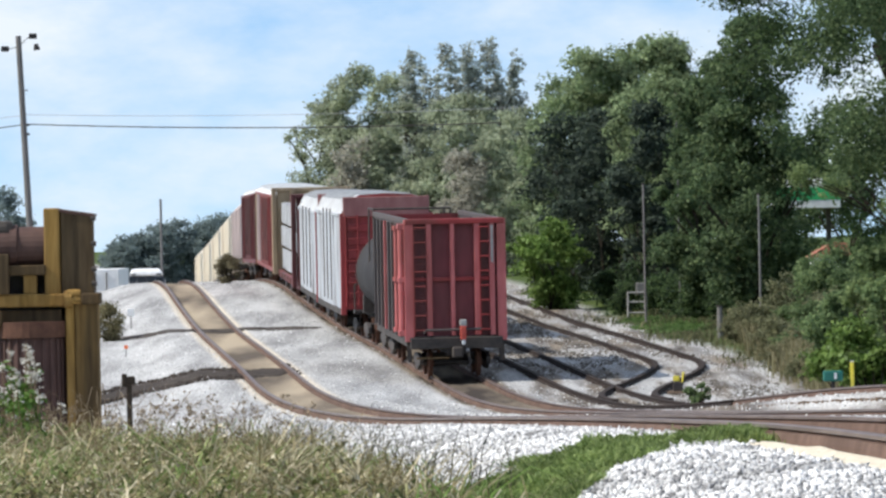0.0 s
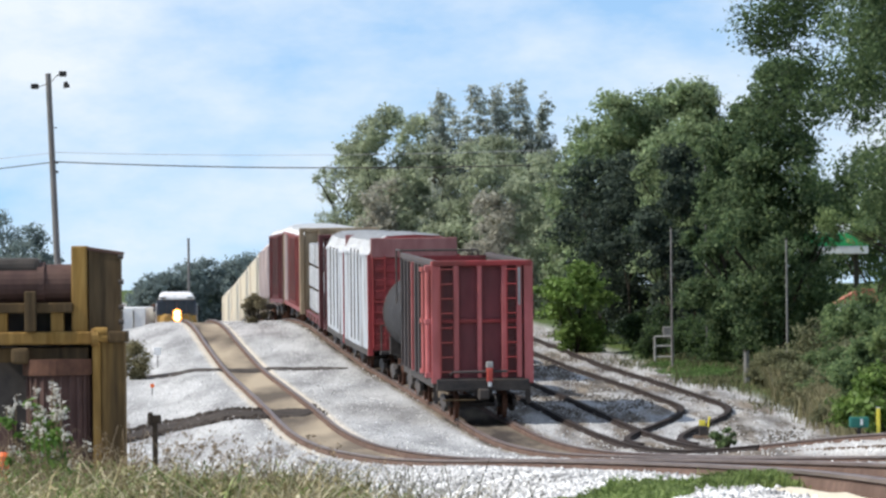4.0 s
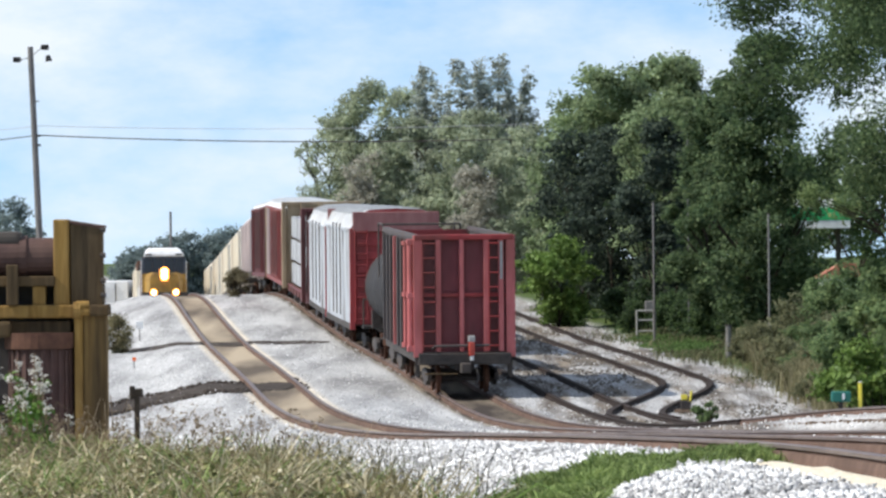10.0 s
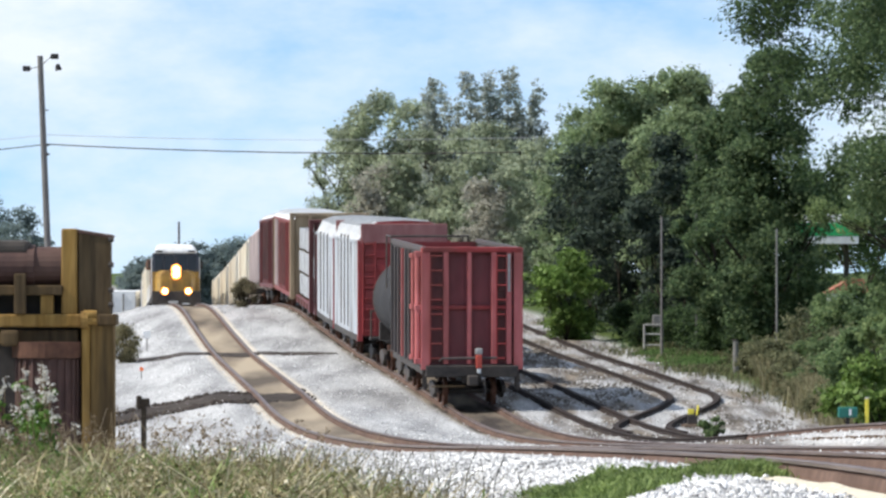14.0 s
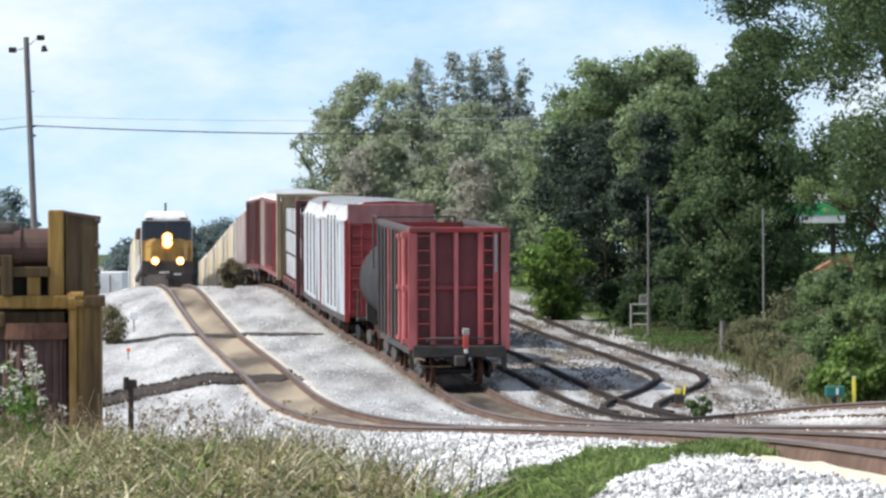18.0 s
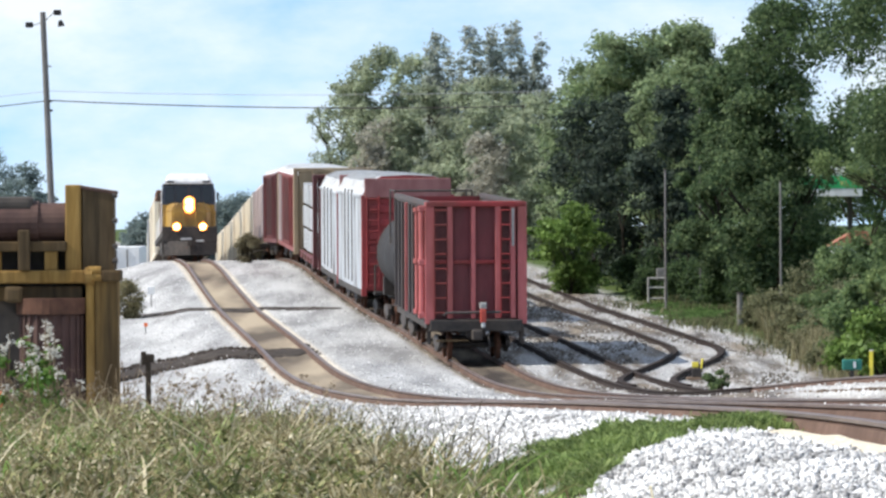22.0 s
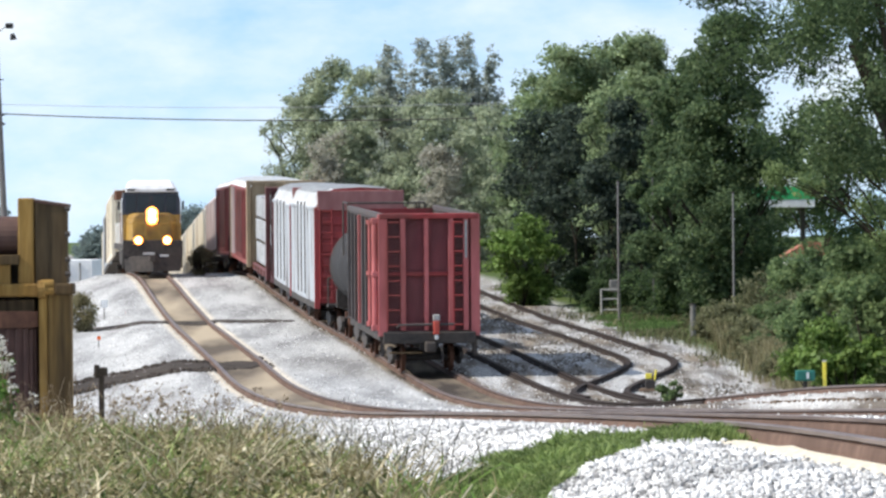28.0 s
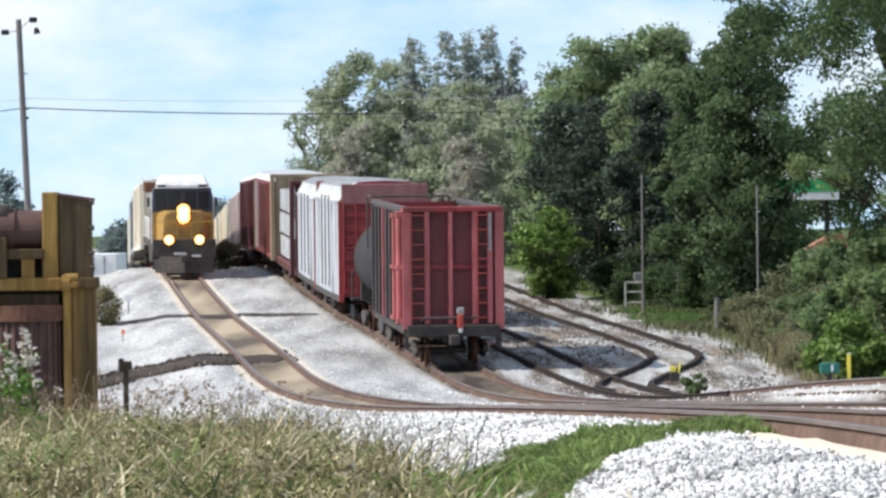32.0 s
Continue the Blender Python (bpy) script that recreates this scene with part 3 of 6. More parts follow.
    trod = nt.nodes.new("ShaderNodeMath")
    trod.operation = "MULTIPLY"
    nt.links.new(soil.outputs[0], trod.inputs[0])
    nt.links.new(band(18.2, 4.2, 2.5), trod.inputs[1])
    col = mix(trod.outputs[0], col, grime.outputs[0])
    # pale fines spilled beside the nearest stretch of the main line
    close = nt.nodes.new("ShaderNodeMapRange")
    close.inputs[1].default_value, close.inputs[2].default_value = 46, 49
    close.inputs[3].default_value, close.inputs[4].default_value = 1, 0
    nt.links.new(sep.outputs["Y"], close.inputs[0])
    spill = nt.nodes.new("ShaderNodeMath")
    spill.operation = "MULTIPLY"
    nt.links.new(close.outputs[0], spill.inputs[0])
    nt.links.new(band(C1 - 1.2, 0.45, 0.12), spill.inputs[1])
    sand = ramp(nz(9.0).outputs["Fac"], 0.3, 0.7, (0.62, 0.54, 0.41), (0.78, 0.70, 0.55))
    col = mix(spill.outputs[0], col, sand.outputs[0])
    inv = nt.nodes.new("ShaderNodeMath")
    inv.operation = "SUBTRACT"
    inv.inputs[0].default_value = 1
    nt.links.new(band(10.2, 13.0, 1.0), inv.inputs[1])
    col = mix(inv.outputs[0], col, turf.outputs[0])
    nt.links.new(col, b.inputs["Base Color"])
    b.inputs["Roughness"].default_value = 0.95
    b.inputs["Specular IOR Level"].default_value = 0.1
    bp = nt.nodes.new("ShaderNodeBump")
    bp.inputs["Strength"].default_value = 0.6
    bp.inputs["Distance"].default_value = 0.04
    bp.invert = True
    nt.links.new(vor.outputs["Distance"], bp.inputs["Height"])
    nt.links.new(bp.outputs[0], b.inputs["Normal"])
    return m


def build_ground():
    ys = np.concatenate([np.linspace(-400, -40, 10), np.arange(-30, 30, 4.0), np.arange(30, 110, 0.8), np.arange(110, 420, 2.0),
                         np.linspace(430, 900, 25), np.geomspace(950, 4800, 14)])
    cs = np.concatenate([-np.geomspace(3000, 60, 14), np.arange(-55, -6, 5.0), np.arange(-6, 5.4, 0.45), np.arange(5.5, 15.0, 0.12), np.arange(15.1, 30, 0.45), np.arange(30, 70, 4.0),
                         np.geomspace(75, 3000, 14)])
    cc, yy = np.meshgrid(cs, ys)
    zz = ground_z(cc, yy)
    rng = np.random.default_rng(4)
    rough = np.where((yy > 25) & (yy < 420) & (np.abs(cc - 12) < 30), 0.035, 0.0) * np.where((cc > 14.2) & (yy > 112), 2.2, 1.0)
    track = np.minimum(np.abs(cc - C1), np.abs(cc - C2)) < 0.95
    wave = np.array([noise.noise((a * .9, b * .35, 2.0)) + .6 * noise.noise((a * 2.1, b * .8, 7.0)) for a, b in zip(cc.ravel(), yy.ravel())]).reshape(cc.shape)
    zz = zz + (rng.normal(0, .2, zz.shape) + .9 * wave) * rough * np.where(track, 0.1, 0.8)
    xx = cc - LEAN * yy
    v = np.stack([xx, yy, zz], -1).reshape(-1, 3)
    nx = len(cs)
    idx = np.arange(len(ys) * nx).reshape(len(ys), nx)
    f = np.stack([idx[:-1, :-1], idx[:-1, 1:], idx[1:, 1:], idx[1:, :-1]], -1).reshape(-1, 4)
    me = mesh_of("ground", v.tolist(), f.tolist(), ground_material(), True)
    tagged(new("ground", me), "pale limestone gravel yard with earth and grass edges", "ground", kind="structure")


build_ground()


# ---- tracks ----
RAIL_H, GAUGE = 0.17, 1.505


def rail_section():
    half = [(0.066, -0.185), (0.058, -0.12), (0.046, -0.066), (0.016, -0.056), (0.016, -0.044), (0.038, -0.036), (0.038, -0.006), (0.030, 0.0)]
    return half + [(-x, z) for x, z in half[::-1]]



def rail_mesh(line, name="rail", mat=None, k=1.0):
    """line: rows of (c, y) of the rail's own way; follows the profile."""
    sec = rail_section()
    vs, fs, top = [], [], []
    n = len(sec)
    for i, (c, y) in enumerate(line):
        z = float(rail_z(c, y))
        for sx, sz in sec:
            vs.append((c - LEAN * y + sx * k, y, z + sz))
    for i in range(len(line) - 1):
        for k in range(n):
            a = i * n + k
            b = i * n + (k + 1) % n
            fs.append((a, b, b + n, a + n))
            top.append(1 if k in (5, 6, 7, 8, 9) else 0)
    fs.append(tuple(range(n))[::-1])
    fs.append(tuple(range((len(line) - 1) * n, len(line) * n)))
    top += [0, 0]
    me = mesh_of(name, vs, fs, mat or M["rail"])
    me.materials.append(mat or M["railtop"])
    me.polygons.foreach_set("material_index", top)
    return me


def tie_mesh():
    bm = bmesh.new()
    box(bm, -1.28, 1.28, -0.115, 0.115, -0.17, 0.0, bevel=0.015)
    me = bpy.data.meshes.new("tie")
    bm.to_mesh(me)
    bm.free()
    me.materials.append(M["tie"])
    return me


TIE = tie_mesh()


def track(name, centre, y0, y1, near, label, buried=0.0):
    """centre: function y -> c. near: (from, to) where every tie is a part; further ties are one joined part."""
    rng = random.Random(int(y0) + len(name))
    base = empty(name, Matrix.Identity(4), label, "railway track", kind="structure")
    for side in (-1, 1):
        line = [(centre(y) + side * GAUGE / 2, y) for y in np.arange(y0, y1, 1.5)]
        far_line = [p for p in line if p[1] > 107] if buried else line
        child("rail", rail_mesh(far_line, mat=M["dark_rail"] if buried else None, k=2.3 if buried else 1.4), base)
        near_line = [p for p in line if p[1] < 109]
        if buried and len(near_line) > 2:
            child("rail", rail_mesh(near_line, k=1.4), base)
    joined_v, joined_f = [], []
    tv = [Vector((x * 1.28, y * .115, z)) for z in (-.17, 0) for x, y in ((-1, -1), (1, -1), (1, 1), (-1, 1))]
    tf = [(4, 5, 6, 7), (0, 1, 5, 4), (1, 2, 6, 5), (2, 3, 7, 6), (3, 0, 4, 7)]
    for y in np.arange(y0, y1, 0.56):
        c = centre(y)
        z = float(rail_z(c, y)) - 0.19 - buried - rng.uniform(0, .03)
        m = pose(c - LEAN * y + rng.uniform(-.03, .03), y, z, 0, 0, rng.uniform(-1.5, 1.5) + math.degrees(LEAN))
        if near[0] < y < near[1]:
            child("tie", TIE, base, m)
        else:
            k = len(joined_v)
            joined_v += [tuple(m @ v) for v in tv]
            joined_f += [tuple(i + k for i in f) for f in tf]
    if joined_v:
        tagged(child("far_ties", mesh_of("far_ties", joined_v, joined_f, M["tie"]), base), kind="stuff")
    return base


def smooth(a, b, y):
    t = min(1, max(0, (y - a) / (b - a)))
    return t * t * (3 - 2 * t)


track("track_1", lambda y: float(line_1(y)), 26, 420, (38, 130), "rusty main line rails on weathered ties, curving over a dip")
track("track_2", lambda y: C2, 40, 420, (60, 155), "rusty siding rails on ties under the standing freight cars")
track("track_3", lambda y: C3 - 0.6 * smooth(146, 110, y), 66, 252, (0, 0), "dark yard rails in pale gravel", 0.03)
track("track_4", lambda y: C4 - 4.3 * smooth(166, 140, y), 138, 252, (0, 0), "dark yard rails swinging into the next track", 0.03)


def crossing_strip(y_left, y_right, c0, c1, wide, rise, label, seed, bow):
    """A worn, ragged strip of broken asphalt and dark earth across the tracks."""
    n, m = 150, 8
    vs, fs = [], []
    for i in range(n + 1):
        u = i / n
        c = c0 + (c1 - c0) * u
        y = y_left + (y_right - y_left) * u + float(np.interp(u, [0, .35, .68, 1], bow))
        k0 = noise.noise((i * .06, seed, 0)) * .35 + noise.noise((i * .35, seed, 4)) * .10 + noise.noise((i * 1.3, seed, 4)) * .03
        k1 = noise.noise((i * .06, seed + 9, 0)) * .35 + noise.noise((i * .35, seed + 9, 4)) * .10 + noise.noise((i * 1.3, seed + 9, 4)) * .03
        thin = min(1, i / 20, (n - i) / 14)
        for j in range(m + 1):
            v = j / m
            lo, hi = -.5 + k0, .5 + k1
            yy = y + (lo + (hi - lo) * v) * wide * (.3 + .7 * thin)
            edge = 0 if j in (0, m) else 1
            near_rail = min(abs(c - C1), abs(c - C2)) < .98
            lump = .7 + .35 * noise.noise((i * .12, j * .5, seed)) + .2 * noise.noise((i * .5, j * 1.1, seed))
            zz = float(ground_z(c, yy)) + (edge * (.045 if near_rail else rise * max(.25, lump)) if edge else -.02)
            vs.append((c - LEAN * yy, yy, zz))
    for i in range(n):
        for j in range(m):
            a = i * (m + 1) + j
            fs.append((a, a + 1, a + m + 2, a + m + 1))
    me = mesh_of("crossing", vs, fs, M["asphalt"])
    tagged(new("crossing", me), label, "level crossing", kind="structure")


crossing_strip(202, 204, 1.0, 11.4, 4.0, 0.035, "narrow dark asphalt crossing over the rails", 3, (13, .5, 0, 0))
crossing_strip(153, 161.5, 0.8, 8.15, 6.5, 0.05, "broken dark asphalt crossing strip beside gravel", 9, (-4, 4, 0, 0))


# ---- rolling stock ----
def on_track(c, y, half=6.0):
    """Pose of a vehicle whose middle is at y on the track at lateral place c."""
    za, zb = float(rail_z(c, y - half)), float(rail_z(c, y + half))
    return pose(c - LEAN * y, y, (za + zb) / 2, math.degrees(math.atan2(zb - za, 2 * half)), 0, math.degrees(math.atan(LEAN)))


def wheel_bm():
    bm = bmesh.new()
    m = Matrix.Rotation(radians(90), 4, "Y")
    bmesh.ops.create_cone(bm, cap_ends=True, segments=20, radius1=0.44, radius2=0.42, depth=0.11, matrix=m)
    bmesh.ops.create_cone(bm, cap_ends=True, segments=20, radius1=0.46, radius2=0.46, depth=0.03, matrix=Matrix.Translation((-0.06, 0, 0)) @ m)
    bmesh.ops.create_cone(bm, cap_ends=True, segments=12, radius1=0.16, radius2=0.12, depth=0.2, matrix=m)
    return bm


def bogie(parent, y, gauge=0.75, base=0.88):
    t = part("truck", B((-0.95, 0.95, y - 0.25, y + 0.25, 0.42, 0.72), bevel=0.04), M["dark"], parent)
    for s in (-1, 1):
        bm = bmesh.new()
        pts = [(-1.25, 0.62), (-1.25, 0.42), (-0.75, 0.38), (-0.35, 0.22), (0.35, 0.22), (0.75, 0.38), (1.25, 0.42), (1.25, 0.62),
               (0.5, 0.74), (-0.5, 0.74)]
        a = [bm.verts.new((s * 0.98, y + p, q)) for p, q in pts]
        b = [bm.verts.new((s * 1.1, y + p, q)) for p, q in pts]
        bm.faces.new(a)
        bm.faces.new(b[::-1])
        for i in range(len(pts)):
            j = (i + 1) % len(pts)
            bm.faces.new((a[i], a[j], b[j], b[i]))
        bmesh.ops.recalc_face_normals(bm, faces=bm.faces)
        part("side_frame", bm, M["dark"], t)
        for d in (-base, base):
            bm = wheel_bm()
            bmesh.ops.translate(bm, verts=bm.verts, vec=(s * gauge, y + d, 0.45))
            part("wheel", bm, M["rust"], t)
    for d in (-base, base):
        part("axle", R(((-0.95, y + d, 0.45), (0.95, y + d, 0.45), 0.08)), M["dark"], t)
    return t


def coupler(parent, y, s):
    bm = B((-0.11, 0.11, min(y, y + s * 0.6), max(y, y + s * 0.6), 0.72, 0.96), bevel=0.03)
    box(bm, -0.19, 0.13, min(y + s * 0.5, y + s * 0.85), max(y + s * 0.5, y + s * 0.85), 0.68, 1.0, bevel=0.05)
    part("coupler", bm, M["dark"], parent)
    part("air_hose", R(((0.35, y + s * 0.1, 0.85), (0.38, y + s * 0.45, 0.5), 0.035), ((0.38, y + s * 0.45, 0.5), (0.3, y + s * 0.6, 0.35), 0.035)), M["dark"], parent)


def red_gondola():
    L, W, H = 15.0, 2.86, 4.92
    y0, y1 = -L / 2, L / 2
    car = empty("gondola_car", on_track(C2 - 0.1, 155.7 + L / 2), "tall red gondola freight car with ribbed end and two ladders", "freight car", "standing freight cars")
    h = W / 2
    part("end_panel", B((-h + .08, h - .08, y0 + .22, y0 + .28, 1.3, H - .12)), M["panel_red_shaded"], car, "dull red end panel darkened for the shade between its ribs")
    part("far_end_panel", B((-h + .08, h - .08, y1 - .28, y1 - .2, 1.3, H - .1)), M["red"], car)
    for s in (-1, 1):
        part("side_panel", B((s * h - .04, s * h + .04, y0 + .2, y1 - .2, 1.15, H - .1)), M["side_grey"], car, "weathered dark grey side sheet")
        part("top_rail", B((s * h - .08, s * h + .08, y0, y1, H - .16, H), bevel=.02), M["side_grey"], car)
        for i in range(9):
            y = y0 + 0.9 + i * (L - 1.8) / 8
            mat = M["red_light"] if i in (5,) else M["side_grey"]
            part("side_rib", B((s * h - .02 if s > 0 else -h - .13, h + .13 if s > 0 else -h + .02, y - .07, y + .07, 1.2, H - .2), bevel=.015), mat, car)
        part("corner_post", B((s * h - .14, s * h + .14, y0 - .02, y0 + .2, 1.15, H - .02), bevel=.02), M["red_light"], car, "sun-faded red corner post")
        for z in (1.42, 3.06, 4.7) if s < 0 else ():
            part("corner_bracket", B((s * h + (.12 if s > 0 else -.34), s * h + (.34 if s > 0 else -.12), y0 + .02, y0 + .3, z - .09, z + .09), bevel=.03), M["red_light"], car)
        part("stirrup", B((s * h - .05, s * h + .05, y0 + .1, y0 + .14, .55, 1.15), (s * h - .05, s * h + .05, y0 + .75, y0 + .79, .55, 1.15), (s * h - .05, s * h + .05, y0 + .1, y0 + .79, .52, .57)), M["dark"], car)
        if s < 0:
            part("outer_post", R(((s * h - .24, y0 + .12, 1.4), (s * h - .24, y0 + .12, 4.7), .09), seg=14), M["red_light"], car, "sun-faded round red post")
            part("side_post", R(((s * h - .15, y0 + 3.3, 1.4), (s * h - .15, y0 + 3.3, 4.6), .07), seg=12), M["red_light"], car, "round red post on the side")
            for z in (1.42, 3.0, 4.6):
                part("post_clamp", R(((s * h - .15, y0 + 3.3, z - .07), (s * h - .15, y0 + 3.3, z + .07), .12), seg=12), M["red_light"], car)
    for x, w, mm in ((-.80, .08, "red_light"), (-.08, .065, "red_light"), (.68, .08, "red_light"), (1.14, .08, "red_light")):
        part("end_rib", B((x - w, x + w, y0 - .03, y0 + .24, 1.32, H - .1), bevel=.02), M[mm], car)
    part("reflector_strip", B((1.10, 1.18, y0 - .045, y0 - .032, 3.55, H - .22)), M["concrete"], car, "worn white stripe on the end rib")
    part("end_top_rail", B((-h - .1, h + .1, y0 - .05, y0 + .26, H - .16, H), bevel=.03), M["red"], car)
    part("end_belt", B((-h, h, y0 + .1, y0 + .24, 3.0, 3.12), bevel=.02), M["red"], car)
    # dark maroon plates stand in for the shade behind each ladder
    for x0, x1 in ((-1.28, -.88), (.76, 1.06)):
        part("ladder_recess", B((x0 - .02, x1 + .02, y0 + .19, y0 + .215, 1.34, H - .2)), M["maroon"], car, "thin dark plate painted as the shade behind the ladder")
        lad = part("ladder", B((x0 - .02, x0 + .02, y0 - .06, y0 - .02, 1.35, H - .3)), M["red"], car)
        for i in range(8):
            z = 1.5 + i * .45
            part("rung", R(((x0, y0 - .05, z), (x1, y0 - .05, z), .02)), M["red"], lad)
    part("end_sill", B((-h, h, y0 - .1, y0 + .4, .92, 1.28), bevel=.04), M["dark"], car)
    part("far_end_sill", B((-h, h, y1 - .4, y1 + .1, .92, 1.28), bevel=.04), M["dark"], car)
    part("floor_deck", B((-h + .1, h - .1, y0 + .3, y1 - .3, 1.1, 1.22)), M["dark"], car)
    part("centre_sill", B((-.3, .3, y0, y1, .75, 1.1)), M["dark"], car)
    part("side_sill", B((-h, -h + .15, y0 + .3, y1 - .3, .95, 1.18), (h - .15, h, y0 + .3, y1 - .3, .95, 1.18)), M["dark"], car)
    part("uncoupling_bar", R(((-.95, y0 - .22, 1.50), (.75, y0 - .22, 1.52), .04), ((-.95, y0 - .22, 1.50), (-1.0, y0, 1.4), .035)), M["side_grey"], car, "grey steel bar across the end")
    mk = part("end_marker", B((.10, .28, y0 - .36, y0 - .2, 1.2, 1.62), bevel=.03), M["marker_red"], car, "red end-of-train marker with white foot")
    part("marker_head", B((.08, .30, y0 - .34, y0 - .22, 1.62, 1.82), bevel=.04), M["concrete"], mk)
    part("marker_foot", B((.14, .25, y0 - .34, y0 - .24, 1.05, 1.2), bevel=.02), M["paint_white"], mk)
    part("brake_step", B((-1.25, -.25, y0 - .3, y0 - .05, .62, .66)), M["timber_grey"], car)
    coupler(car, y0, -1)
    coupler(car, y1, 1)
    bogie(car, y0 + 1.9)
    bogie(car, y1 - 1.9)
    return car


def tank_car(yc, L):
    car = empty("tank_car", on_track(C2, yc), "grey weathered cylindrical tank car", "freight car", "standing freight cars")
    bm = bmesh.new()
    prof = [(-L / 2 + .9, 0.05), (-L / 2 + .92, 0.6), (-L / 2 + 1.05, 1.1), (-L / 2 + 1.3, 1.33), (-L / 2 + 1.6, 1.42), (L / 2 - 1.6, 1.42),
            (L / 2 - 1.3, 1.33), (L / 2 - 1.05, 1.1), (L / 2 - .92, .6), (L / 2 - .9, .05)]
    rings = []
    for y, r in prof:
        rings.append([bm.verts.new((r * math.cos(a), y, 2.6 + r * math.sin(a))) for a in np.linspace(0, 2 * math.pi, 40, endpoint=False)])
    for p, q in zip(rings, rings[1:]):
        for i in range(40):
            f = bm.faces.new((p[i], p[(i + 1) % 40], q[(i + 1) % 40], q[i]))
            f.smooth = True
    bmesh.ops.recalc_face_normals(bm, faces=bm.faces)
    part("tank", bm, M["tank"], car)
    for y in (-L / 2 + 1.9, 0, L / 2 - 1.9):
        bm = bmesh.new()
        bmesh.ops.create_cone(bm, cap_ends=False, segments=40, radius1=1.44, radius2=1.44, depth=.12,
                              matrix=Matrix.Translation((0, y, 2.6)) @ Matrix.Rotation(radians(90), 4, "X"))
        part("tank_band", bm, M["dark"], car)
    part("dome", R(((0, 0, 4.0), (0, 0, 4.5), .5), seg=20), M["tank"], car)
    part("sill", B((-.35, .35, -L / 2, L / 2, .75, 1.12)), M["dark"], car)
    yr = -L / 2 + 2.2
    yq = yr + 2.4
    rail = part("safety_railing", R(((-1.33, yr, 4.95), (1.33, yr, 4.95), .035)), M["dark"], car, "dark steel railing over the tank")
    part("mid_bar", R(((-1.33, yr, 4.68), (1.33, yr, 4.68), .025)), M["dark"], rail)
    for x in (-1.33, 1.33):
        part("side_bar", R(((x, yr, 4.95), (x, yq, 4.95), .03)), M["dark"], rail)
        for y in (yr, yq):
            part("railing_post", R(((x, y, 4.95), (x, y, 2.9), .03)), M["dark"], rail)
    for s in (-1, 1):
        part("end_platform", B((-1.45, 1.45, s * (L / 2 - .45) - .35, s * (L / 2 - .45) + .35, 1.05, 1.15)), M["dark"], car)
        part("end_rail", R(((-1.4, s * (L / 2 - .2), 1.1), (-1.4, s * (L / 2 - .2), 2.1), .025), ((1.4, s * (L / 2 - .2), 1.1), (1.4, s * (L / 2 - .2), 2.1), .025),
                           ((-1.4, s * (L / 2 - .2), 2.1), (1.4, s * (L / 2 - .2), 2.1), .025)), M["dark"], car)
        coupler(car, s * L / 2, s)
        bogie(car, s * (L / 2 - 1.7))
        part("saddle", B((-1.2, 1.2, s * (L / 2 - 1.9) - .2, s * (L / 2 - 1.9) + .2, 1.1, 1.75)), M["dark"], car)
    return car


